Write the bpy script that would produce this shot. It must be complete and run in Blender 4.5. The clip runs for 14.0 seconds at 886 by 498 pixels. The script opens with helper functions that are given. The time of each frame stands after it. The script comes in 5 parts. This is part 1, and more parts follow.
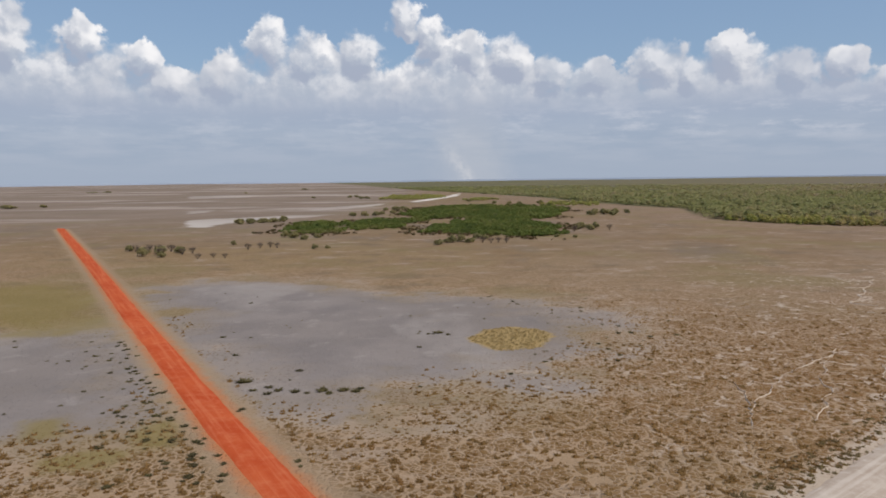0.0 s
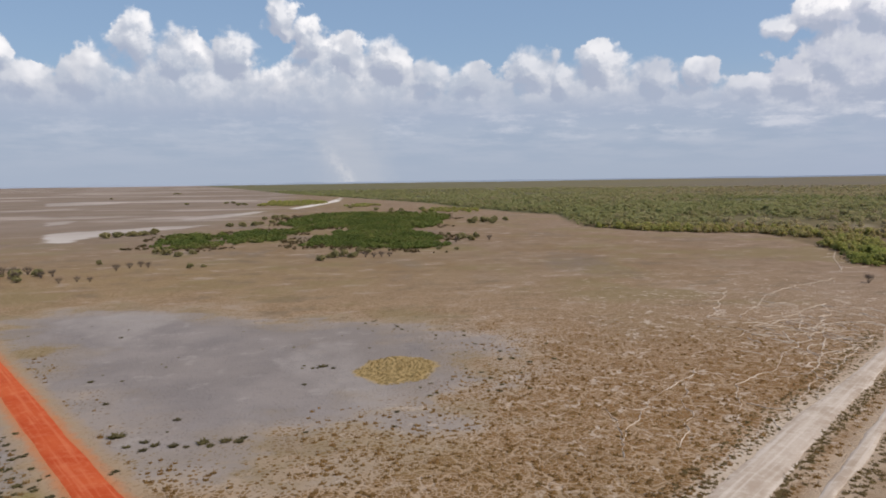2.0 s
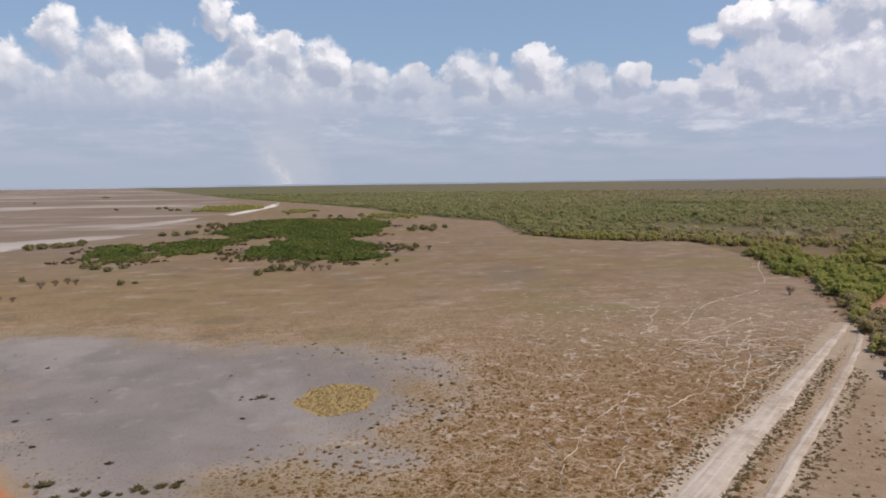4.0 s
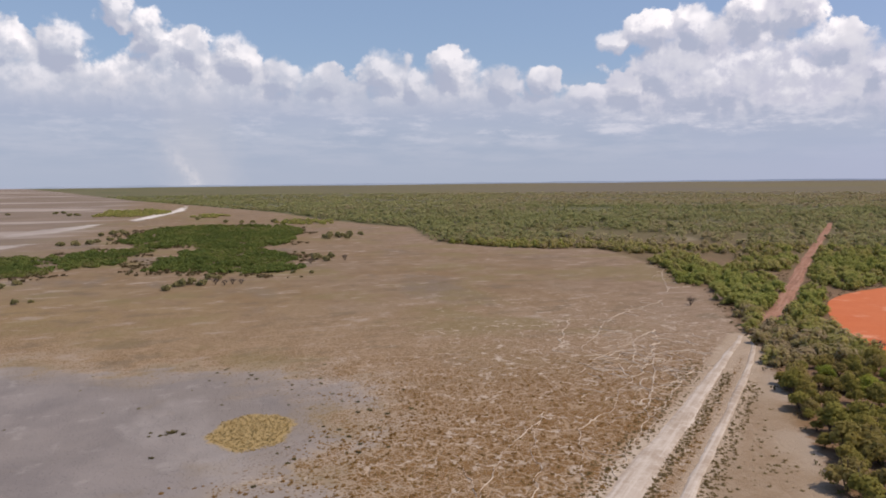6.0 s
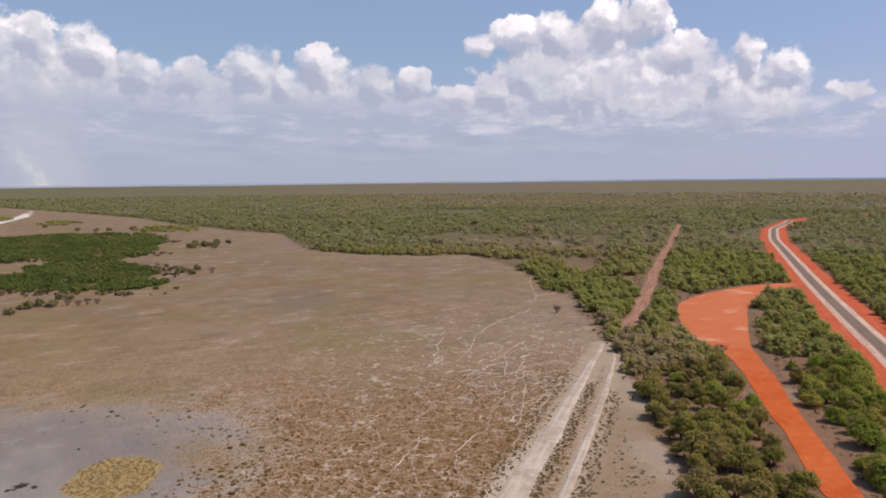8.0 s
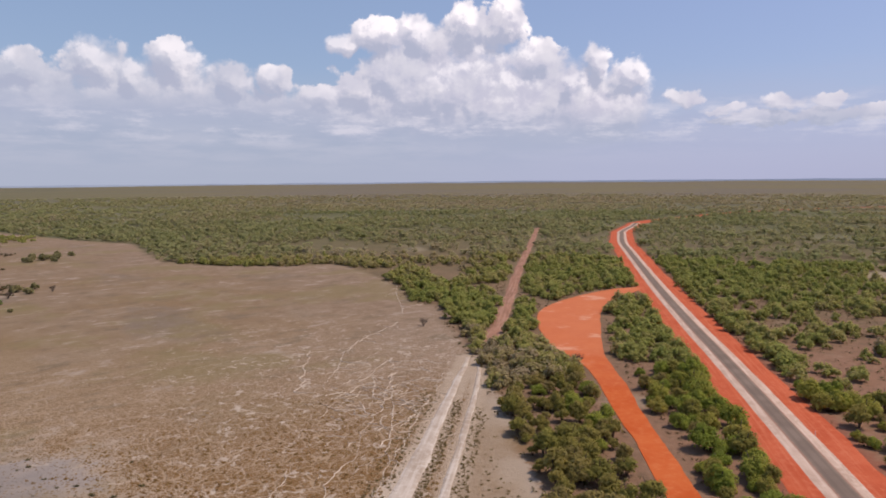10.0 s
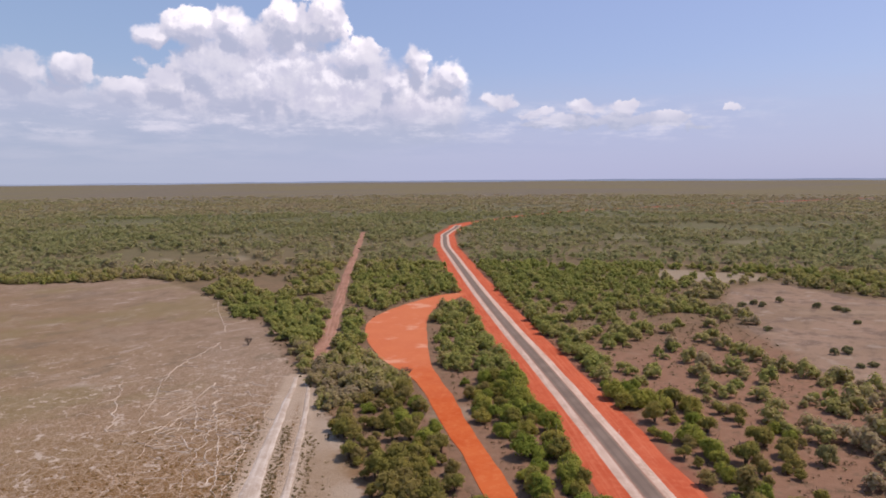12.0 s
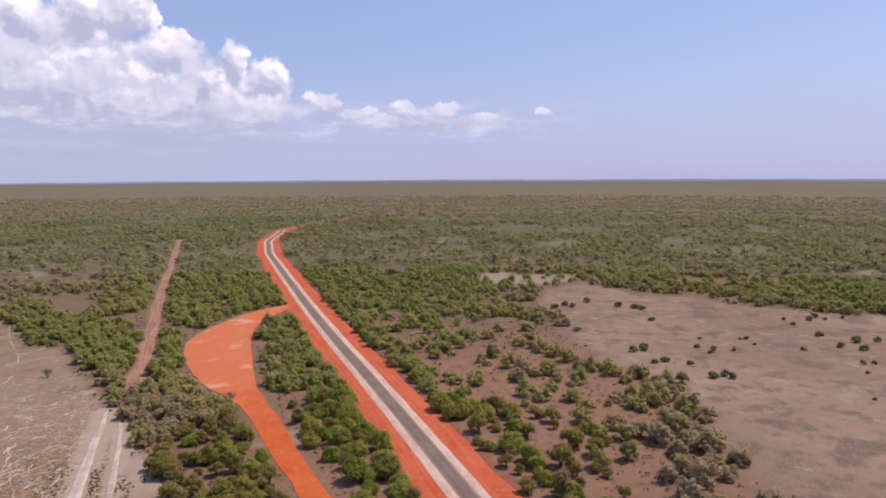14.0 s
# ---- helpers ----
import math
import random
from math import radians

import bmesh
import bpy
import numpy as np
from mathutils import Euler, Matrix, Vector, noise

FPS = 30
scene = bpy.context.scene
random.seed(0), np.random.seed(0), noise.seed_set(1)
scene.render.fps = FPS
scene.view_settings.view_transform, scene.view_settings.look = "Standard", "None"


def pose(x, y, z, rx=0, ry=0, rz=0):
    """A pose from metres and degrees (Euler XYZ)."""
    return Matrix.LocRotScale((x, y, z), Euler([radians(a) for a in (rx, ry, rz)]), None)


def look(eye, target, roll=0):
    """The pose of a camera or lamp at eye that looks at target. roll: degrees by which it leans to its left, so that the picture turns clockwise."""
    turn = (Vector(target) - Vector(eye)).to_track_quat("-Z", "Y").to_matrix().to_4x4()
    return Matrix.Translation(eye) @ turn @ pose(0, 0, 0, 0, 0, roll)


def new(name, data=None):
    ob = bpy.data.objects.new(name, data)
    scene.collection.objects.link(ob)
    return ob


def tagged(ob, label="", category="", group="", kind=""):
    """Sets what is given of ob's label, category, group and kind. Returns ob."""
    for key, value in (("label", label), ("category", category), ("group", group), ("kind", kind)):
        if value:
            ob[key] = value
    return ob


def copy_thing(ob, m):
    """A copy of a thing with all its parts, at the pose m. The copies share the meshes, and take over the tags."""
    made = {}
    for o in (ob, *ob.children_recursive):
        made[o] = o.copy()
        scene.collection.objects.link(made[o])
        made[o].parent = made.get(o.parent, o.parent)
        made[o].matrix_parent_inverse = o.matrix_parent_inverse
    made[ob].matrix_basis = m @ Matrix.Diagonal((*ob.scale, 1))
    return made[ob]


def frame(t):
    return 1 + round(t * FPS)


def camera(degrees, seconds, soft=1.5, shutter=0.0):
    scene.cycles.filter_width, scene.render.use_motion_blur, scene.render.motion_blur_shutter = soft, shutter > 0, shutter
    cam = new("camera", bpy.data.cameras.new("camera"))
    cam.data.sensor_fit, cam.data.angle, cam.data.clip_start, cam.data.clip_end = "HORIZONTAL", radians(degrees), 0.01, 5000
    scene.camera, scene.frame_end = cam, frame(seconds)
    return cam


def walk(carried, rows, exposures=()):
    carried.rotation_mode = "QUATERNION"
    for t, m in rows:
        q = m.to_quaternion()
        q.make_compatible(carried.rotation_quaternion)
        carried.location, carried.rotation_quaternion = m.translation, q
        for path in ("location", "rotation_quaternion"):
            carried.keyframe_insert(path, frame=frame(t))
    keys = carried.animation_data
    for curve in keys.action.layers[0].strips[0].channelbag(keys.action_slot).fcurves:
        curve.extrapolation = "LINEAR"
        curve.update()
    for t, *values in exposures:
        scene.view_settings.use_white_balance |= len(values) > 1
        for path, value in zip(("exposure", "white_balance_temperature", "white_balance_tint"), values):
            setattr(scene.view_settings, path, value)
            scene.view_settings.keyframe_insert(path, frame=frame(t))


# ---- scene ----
cam = camera(64.32, 14.0, soft=1.8)
PATH = [
    (0, pose(0.00, 0.00, 24.57, 84.303, 0.594, 0.000)),
    (0.5, pose(-0.02, 0.01, 25.79, 84.319, 0.578, -3.076)),
    (1, pose(-0.07, -0.00, 26.99, 84.341, 0.576, -5.663)),
    (1.5, pose(-0.10, -0.05, 28.18, 84.366, 0.612, -7.645)),
    (2, pose(-0.10, -0.08, 29.36, 84.336, 0.701, -9.579)),
    (2.5, pose(-0.08, -0.10, 30.45, 84.328, 0.684, -11.155)),
    (3, pose(-0.10, -0.12, 31.48, 84.381, 0.646, -12.317)),
    (5.5, pose(-0.08, -0.30, 36.60, 84.425, 0.496, -19.088)),
    (6, pose(-0.14, -0.35, 37.72, 84.434, 0.409, -21.317)),
    (6.5, pose(-0.18, -0.37, 38.84, 84.415, 0.430, -23.762)),
    (7, pose(-0.22, -0.40, 39.95, 84.387, 0.479, -26.382)),
    (7.5, pose(-0.22, -0.41, 41.07, 84.353, 0.460, -29.016)),
    (10, pose(0.11, 0.06, 46.50, 84.321, 0.343, -42.560)),
    (10.5, pose(-0.04, 0.02, 47.61, 84.309, 0.370, -45.701)),
    (11, pose(-0.16, -0.03, 48.74, 84.322, 0.322, -49.266)),
    (11.5, pose(-0.18, -0.06, 49.85, 84.277, 0.297, -52.939)),
    (12, pose(-0.13, -0.10, 50.93, 84.214, 0.289, -56.683)),
    (12.5, pose(-0.06, -0.15, 51.96, 84.200, 0.282, -60.370)),
    (13, pose(0.01, -0.19, 53.00, 84.171, 0.304, -63.851)),
    (13.5, pose(0.06, -0.24, 54.08, 84.162, 0.257, -67.259)),
    (14, pose(0.09, -0.27, 55.20, 84.146, 0.188, -70.764)),
]
walk(cam, PATH, exposures=[(0.0, -0.12, 6500, 10), (3.0, -0.02, 6520, 12), (7.5, 0.0, 6650, 17), (11.0, 0.05, 6600, 20), (14.0, 0.16, 6400, 23)])

# ---- world, sun ----
SUN_AZ, SUN_EL = 132.0, 58.0          # degrees, azimuth clockwise from +y


class Graph:
    """Short hand for node trees."""

    def __init__(self, tree):
        self.t = tree

    def n(self, kind, **sets):
        node = self.t.nodes.new(kind)
        if "operation" in sets:
            node.operation = sets["operation"]
        if "use_clamp" in sets:
            node.use_clamp = sets["use_clamp"]
        if "interpolation_type" in sets:
            node.interpolation_type = sets["interpolation_type"]
        if "feature" in sets:
            node.feature = sets["feature"]
        if "data_type" in sets:
            node.data_type, node.blend_type = sets["data_type"], sets["blend_type"]
        if "attribute_name" in sets:
            node.attribute_name = sets["attribute_name"]
        if "node_tree" in sets:
            node.node_tree = sets["node_tree"]
        return node

    def put(self, sock, value):
        if isinstance(value, bpy.types.NodeSocket):
            self.t.links.new(value, sock)
        elif isinstance(value, (int, float)):
            try:
                sock.default_value = value
            except TypeError:
                sock.default_value = (value, value, value)
        else:
            value = tuple(value)
            sock.default_value = value + (1.0,) if sock.type == "RGBA" and len(value) == 3 else value

    def math(self, op, a, b=0.0, c=0.0, clamp=False):
        m = self.n("ShaderNodeMath", operation=op, use_clamp=clamp)
        for s, v in zip(m.inputs, (a, b, c)):
            self.put(s, v)
        return m.outputs[0]

    def vec(self, op, a, b=(0, 0, 0), c=(0, 0, 0)):
        m = self.n("ShaderNodeVectorMath", operation=op)
        for s, v in zip(m.inputs, (a, b, c)):
            self.put(s, v)
        return m.outputs["Value"] if op in ("LENGTH", "DISTANCE", "DOT_PRODUCT") else m.outputs[0]

    def step(self, x, lo, hi, a=0.0, b=1.0):
        m = self.n("ShaderNodeMapRange", interpolation_type="SMOOTHSTEP")
        for s, v in zip(m.inputs[:5], (x, lo, hi, a, b)):
            self.put(s, v)
        return m.outputs[0]

    def noise(self, v, scale, detail=4.0, rough=0.55, color=False):
        m = self.n("ShaderNodeTexNoise")
        self.put(m.inputs["Vector"], v)
        m.inputs["Scale"].default_value = scale
        m.inputs["Detail"].default_value = detail
        m.inputs["Roughness"].default_value = rough
        return m.outputs["Color" if color else "Fac"]

    def voronoi(self, v, scale, feature="F1", rand=1.0):
        m = self.n("ShaderNodeTexVoronoi", feature=feature)
        self.put(m.inputs["Vector"], v)
        m.inputs["Scale"].default_value = scale
        m.inputs["Randomness"].default_value = rand
        return m.outputs["Distance"]

    def mix(self, f, a, b, blend="MIX"):
        m = self.n("ShaderNodeMix", data_type="RGBA", blend_type=blend)
        self.put(m.inputs[0], f)
        self.put(m.inputs[6], a)
        self.put(m.inputs[7], b)
        return m.outputs[2]

    def attr(self, name):
        return self.n("ShaderNodeAttribute", attribute_name=name).outputs["Fac"]


def cloud_field():
    """A group: direction in degrees (azimuth, elevation) to the thickness of the cumulus there."""
    tree = bpy.data.node_groups.new("cloud_field", "ShaderNodeTree")
    tree.interface.new_socket("Vector", in_out="INPUT", socket_type="NodeSocketVector")
    tree.interface.new_socket("Value", in_out="OUTPUT", socket_type="NodeSocketFloat")
    g = Graph(tree)
    gi, go = g.n("NodeGroupInput"), g.n("NodeGroupOutput")
    v = gi.outputs[0]
    big = g.vec("SUBTRACT", g.noise(v, 0.42, 2.0, 0.5, True), (0.5, 0.5, 0.5))
    fine = g.vec("SUBTRACT", g.noise(v, 1.5, 4.0, 0.6, True), (0.5, 0.5, 0.5))
    w = g.vec("ADD", g.vec("MULTIPLY_ADD", big, (2.6, 1.7, 0), v), g.vec("MULTIPLY", fine, (1.1, 0.9, 0)))
    w = g.vec("MULTIPLY", w, (1, 1, 0))
    # azimuth, top, half width, half height
    heads = [(-31.2, 11.9, 2.4, 2.4), (-26.6, 11.7, 1.7, 1.9), (-22.4, 10.1, 1.3, 1.3), (-20.6, 8.4, 1.9, 1.1), (-16.7, 9.4, 2.6, 2.0), (-13.4, 12.4, 1.7, 1.9),
             (-10.5, 11.3, 1.8, 1.9), (-6.4, 11.4, 1.9, 1.8), (-2.9, 14.1, 1.4, 1.7), (-0.7, 12.6, 1.6, 1.8), (2.2, 11.7, 1.8, 1.9)]
    heads += [(5.5, 11.4, 2.0, 1.8), (8.6, 9.6, 2.0, 1.5), (11.9, 8.9, 2.2, 1.4), (16.7, 10.3, 2.3, 1.9), (19.2, 8.9, 1.5, 1.2), (22.1, 10.7, 2.0, 1.9), (26.2, 9.2, 2.0, 1.5),
              (29.3, 8.8, 1.5, 1.2), (33.2, 7.4, 2.2, 1.0), (35.6, 8.4, 1.8, 1.3), (35.0, 11.5, 1.7, 1.0)]
    heads += [(37.4, 12.6, 2.0, 1.5), (40.6, 12.9, 2.0, 1.8), (44.7, 14.0, 2.0, 2.0), (47.5, 14.6, 1.8, 2.3), (50.0, 10.7, 1.7, 1.9), (52.6, 8.8, 1.6, 1.5), (54.9, 10.3, 1.1, 1.6),
              (57.0, 9.2, 1.5, 1.4), (38.0, 9.6, 2.0, 1.5), (61.0, 6.7, 1.3, 0.75), (64.4, 5.6, 1.8, 0.4), (68.0, 6.2, 1.7, 0.8), (70.9, 6.2, 1.3, 0.8), (66.5, 4.9, 3.4, 0.6), (71.5, 4.9, 2.8, 0.6), (74.4, 4.7, 1.7, 0.5), (76.3, 4.0, 1.1, 0.3), (78.7, 5.5, 0.5, 0.3)]
    # wide bodies
    heads += [(-28, 10.0, 8.0, 4.2), (-10, 10.2, 9.0, 4.6), (1, 10.6, 10.0, 5.0), (13, 8.2, 10.0, 3.8), (22, 8.8, 9.0, 4.0), (31, 7.0, 8.0, 2.8), (42, 11.6, 7.5, 4.6), (48, 10.6, 8.5, 4.8), (55, 7.8, 5.0, 3.0), (-19, 7.6, 8.0, 3.0)]
    near = None
    for az, top, ra, re in heads:
        d = g.vec("LENGTH", g.vec("MULTIPLY_ADD", w, (1 / ra, 1 / re, 0), (-az / ra, (re - top) / re, 0)))
        near = d if near is None else g.math("SMOOTH_MIN", near, d, 0.3)
    # heaped rounded lumps at four sizes
    lumps = 0.0
    for scale, much in ((0.42, 0.5), (0.95, 0.26), (2.3, 0.1)):
        r = g.voronoi(w, scale, "SMOOTH_F1")
        lumps = g.math("MULTIPLY_ADD", g.math("SUBTRACT", 0.3, g.math("MULTIPLY", r, r)), much, lumps)
    lumps = g.math("MULTIPLY_ADD", g.math("SUBTRACT", g.noise(v, 0.5, 7.0, 0.58), 0.5), 1.0, lumps)
    tree.links.new(g.math("MULTIPLY_ADD", g.math("SUBTRACT", 1.0, near), 1.1, lumps), go.inputs[0])
    return tree


def make_world():
    world = bpy.data.worlds.new("sky")
    scene.world = world
    world.use_nodes = True
    world.node_tree.nodes.clear()
    g = Graph(world.node_tree)
    sky = g.n("ShaderNodeTexSky")
    sky.sky_type, sky.sun_disc = "NISHITA", False
    sky.sun_elevation, sky.sun_rotation = radians(SUN_EL), radians(SUN_AZ)
    sky.altitude, sky.air_density, sky.dust_density, sky.ozone_density = 50.0, 1.0, 1.2, 1.0
    clear = g.mix(1.0, sky.outputs[0], (0.105, 0.105, 0.105), "MULTIPLY")
    xyz = g.n("ShaderNodeSeparateXYZ")
    world.node_tree.links.new(g.n("ShaderNodeTexCoord").outputs["Generated"], xyz.inputs[0])
    az = g.math("MULTIPLY", g.math("ARCTAN2", xyz.outputs[0], xyz.outputs[1]), 57.29578)
    el = g.math("MULTIPLY", g.math("ARCSINE", xyz.outputs[2]), 57.29578)
    clear = g.mix(0.5, clear, g.mix(g.step(az, 20, 75), (0.29, 0.44, 0.67), (0.31, 0.43, 0.75)))
    both = g.n("ShaderNodeCombineXYZ")
    g.put(both.inputs[0], az)
    g.put(both.inputs[1], el)
    v = both.outputs[0]
    field = cloud_field()
    here, sunward, above = (g.n("ShaderNodeGroup", node_tree=field) for _ in range(3))
    g.put(here.inputs[0], v)
    g.put(sunward.inputs[0], g.vec("ADD", v, (0.28, 0.5, 0)))
    g.put(above.inputs[0], g.vec("ADD", v, (0.35, 1.1, 0)))
    d = here.outputs[0]
    face = g.math("SUBTRACT", d, sunward.outputs[0])
    lump = g.math("SUBTRACT", d, above.outputs[0])
    east = g.step(az, 28, 40)
    height = g.math("MULTIPLY_ADD", east, 1.6, el)
    soft = g.step(g.noise(v, 0.21, 3.0, 0.5), 0.38, 0.6)
    # sunlit heads, shaded hollows
    crest = g.math("MULTIPLY", g.step(above.outputs[0], 0.5, -0.15), g.step(soft, 0.0, 1.0, 0.95, 0.3))
    lit = g.math("MULTIPLY_ADD", g.step(face, 0.0, 0.34), 0.62, g.math("MULTIPLY", crest, 0.5))
    lit = g.math("MULTIPLY", lit, g.step(height, 5.4, 9.4, 0.05, 1.0), clamp=True)
    lit = g.math("MULTIPLY", lit, g.step(g.noise(v, 0.3, 3.0, 0.5), 0.4, 0.56, 0.22, 1.0))
    lit = g.math("MULTIPLY", lit, g.math("MULTIPLY", g.step(az, 2, 12, 1.0, 0.72), g.step(az, 34, 40, 1.0, 1.5)), clamp=True)
    body = g.mix(g.step(az, 15, 50), (0.50, 0.55, 0.645), (0.56, 0.58, 0.68))
    body = g.mix(g.step(g.noise(v, 0.5, 4.0, 0.55), 0.4, 0.68, 0.0, 0.8), body, (0.66, 0.68, 0.74))
    body = g.mix(g.step(lump, 0.06, -0.34, 0.0, 0.85), body, (0.40, 0.45, 0.57))
    body = g.mix(g.step(face, 0.0, -0.3, 0.0, 0.6), body, (0.42, 0.47, 0.585))
    body = g.mix(g.step(height, 7.6, 4.6), body, (0.40, 0.465, 0.59))
    cumulus = g.mix(lit, body, (1.02, 1.01, 1.02))
    cover = g.step(d, 0.0, g.step(soft, 0.0, 1.0, 0.16, 0.5))
    cover = g.math("MULTIPLY", cover, g.step(soft, 0.0, 1.0, 1.0, 0.94))
    # low layer of haze and stratus down to the horizon
    flat = g.vec("MULTIPLY", v, (0.16, 1.0, 0))
    streak = g.noise(flat, 1.0, 5.0, 0.6)
    edge = g.math("MULTIPLY_ADD", streak, 3.0, el)
    low = g.math("MULTIPLY", g.step(edge, 10.5, 4.0), g.step(az, 90, 55, 0.7, 0.96))
    pale = g.mix(g.step(streak, 0.35, 0.65), (0.37, 0.445, 0.565), (0.46, 0.515, 0.62))
    pale = g.mix(g.step(az, 30, 80), pale, (0.42, 0.48, 0.655))
    pale = g.mix(g.step(el, 3.6, 0.0), pale, g.mix(g.step(az, 25, 75), (0.40, 0.465, 0.575), (0.43, 0.475, 0.64)))
    wisp = g.step(g.noise(g.vec("MULTIPLY", v, (0.4, 1.4, 0)), 0.6, 6.0, 0.65), 0.46, 0.7)
    wisp = g.math("MULTIPLY", wisp, g.math("MULTIPLY", g.step(el, 2.2, 4.0), g.step(el, 6.4, 4.6)))
    wisp = g.math("MULTIPLY", wisp, g.math("MULTIPLY", g.step(az, 86, 70), g.step(az, -10, 45, 0.3, 0.75)))
    sheet = g.mix(low, clear, pale)
    sheet = g.mix(g.math("MULTIPLY", cover, g.step(height, 2.6, 5.6)), sheet, cumulus)
    sheet = g.mix(wisp, sheet, (0.70, 0.72, 0.79))
    # smoke of a distant fire: a wide pale veil and a brighter foot
    axis = g.math("ADD", az, g.math("MULTIPLY", el, 0.12))
    sway = g.math("MULTIPLY_ADD", g.noise(v, 0.55, 5.0, 0.6), 3.4, -1.7)
    wide = g.math("ABSOLUTE", g.math("ADD", g.math("SUBTRACT", axis, 2.6), sway))
    veil = g.math("MULTIPLY", g.step(wide, 4.2, 0.4), g.step(el, 9.0, 2.0, 0.0, 0.42))
    foot = g.math("ABSOLUTE", g.math("ADD", g.math("ADD", axis, g.math("MULTIPLY_ADD", el, 0.55, -2.1)), g.math("MULTIPLY", sway, 0.5)))
    smoke = g.math("MULTIPLY", g.step(foot, 1.1, 0.0), g.step(el, 4.2, 0.2, 0.0, 0.5))
    smoke = g.math("MULTIPLY", smoke, g.step(g.noise(v, 1.6, 5.0, 0.6), 0.3, 0.62))
    sheet = g.mix(veil, sheet, (0.565, 0.585, 0.635))
    sheet = g.mix(smoke, sheet, (0.72, 0.72, 0.745))
    back = g.n("ShaderNodeBackground")
    g.put(back.inputs[0], sheet)
    back.inputs[1].default_value = 1.0
    world.node_tree.links.new(back.outputs[0], g.n("ShaderNodeOutputWorld").inputs[0])


make_world()
sun = new("sun", bpy.data.lights.new("sun", "SUN"))
sun.data.energy, sun.data.angle, sun.data.color = 3.5, radians(0.6), (1.0, 0.90, 0.71)
sun_way = Vector((math.sin(radians(SUN_AZ)) * math.cos(radians(SUN_EL)), math.cos(radians(SUN_AZ)) * math.cos(radians(SUN_EL)), math.sin(radians(SUN_EL))))
sun.matrix_world = look(sun_way * 300, (0, 0, 0))


# ---- plan: lines and areas, metres ----
def smooth_line(pts, gap):
    """A Catmull-Rom line through pts, about gap metres from point to point."""
    p = np.array([pts[0], *pts, pts[-1]], float)
    p[0], p[-1] = 2 * p[1] - p[2], 2 * p[-2] - p[-3]
    out = []
    for a, b, c, d in zip(p[:-3], p[1:-2], p[2:-1], p[3:]):
        k = max(2, int(np.linalg.norm(c - b) / gap))
        t = np.linspace(0, 1, k, endpoint=False)[:, None]
        out.append(0.5 * (2 * b + (c - a) * t + (2 * a - 5 * b + 4 * c - d) * t ** 2 + (3 * b - a - 3 * c + d) * t ** 3))
    return np.vstack([*out, p[-2:-1]])


def line_gap(xy, line):
    """Distance from the points xy to a line of points."""
    best = np.full(len(xy), 1e9)
    for a, b in zip(line[:-1], line[1:]):
        ab = b - a
        t = np.clip(((xy - a) @ ab) / (ab @ ab + 1e-9), 0, 1)
        q = xy - a - t[:, None] * ab
        best = np.minimum(best, np.einsum("ij,ij->i", q, q))
    return np.sqrt(best)


def area_depth(xy, ring):
    """Depth of the points xy inside a closed ring: positive inside, negative outside."""
    ring = np.array(ring, float)
    inside = np.zeros(len(xy), bool)
    for (x0, y0), (x1, y1) in zip(ring, np.roll(ring, -1, 0)):
        cut = (y0 > xy[:, 1]) != (y1 > xy[:, 1])
        with np.errstate(divide="ignore", invalid="ignore"):
            inside ^= cut & (xy[:, 0] < (x1 - x0) * (xy[:, 1] - y0) / (y1 - y0) + x0)
    gap = line_gap(xy, np.vstack([ring, ring[:1]]))
    return np.where(inside, gap, -gap)


def lattice(xy, size, seed):
    """Smooth value noise, 0 to 1, over the plan."""
    rng = np.random.RandomState(seed)
    table = rng.rand(64, 64)
    p = xy / size
    i = np.floor(p).astype(int)
    f = p - i
    f = f * f * (3 - 2 * f)
    i0, i1 = i % 64, (i + 1) % 64
    a = table[i0[:, 0], i0[:, 1]] * (1 - f[:, 0]) + table[i1[:, 0], i0[:, 1]] * f[:, 0]
    b = table[i0[:, 0], i1[:, 1]] * (1 - f[:, 0]) + table[i1[:, 0], i1[:, 1]] * f[:, 0]
    return a * (1 - f[:, 1]) + b * f[:, 1]


PLAIN = [(48, 20), (73, 57), (82, 70), (91, 80), (102, 95), (117, 112), (128, 128), (137, 142), (154, 167), (172, 192), (169, 206), (187, 231),
         (207, 278), (217, 325), (191, 335), (166, 363), (150, 400), (169, 485), (181, 534), (160, 604), (139, 716), (123, 876), (30, 1246),
         (-60, 1560), (-360, 3000), (-900, 5200), (-5200, 5200), (-5200, -3000), (10, -3000), (24, -200), (36, 0)]
OPEN = [(127, -12), (145, -9), (167, -4), (187, 5), (205, 20), (226, 31), (245, 40), (274, 49), (303, 64), (344, 66), (368, 51), (348, 27), (337, 11), (340, -4), (325, -18),
        (322, -37), (314, -55), (316, -75), (300, -150), (210, -150), (130, -70)]
SWAMP_NORTH = [(-26, 474), (-23, 537), (-11, 610), (14, 636), (50, 632), (96, 596), (92, 540), (74, 455), (60, 416), (37, 408), (18, 424), (3, 446), (-7, 434)]
SWAMP_SOUTH = [(-8, 323), (-4, 368), (6, 400), (26, 409), (46, 396), (55, 352), (51, 296), (41, 291), (29, 297), (13, 313), (2, 315)]
SWAMP_WEST = [(-72, 327), (-80, 400), (-60, 402), (-47, 412), (-33, 428), (-10, 426), (-8, 410), (-17, 389), (-26, 358), (-34, 338), (-46, 333), (-58, 321)]
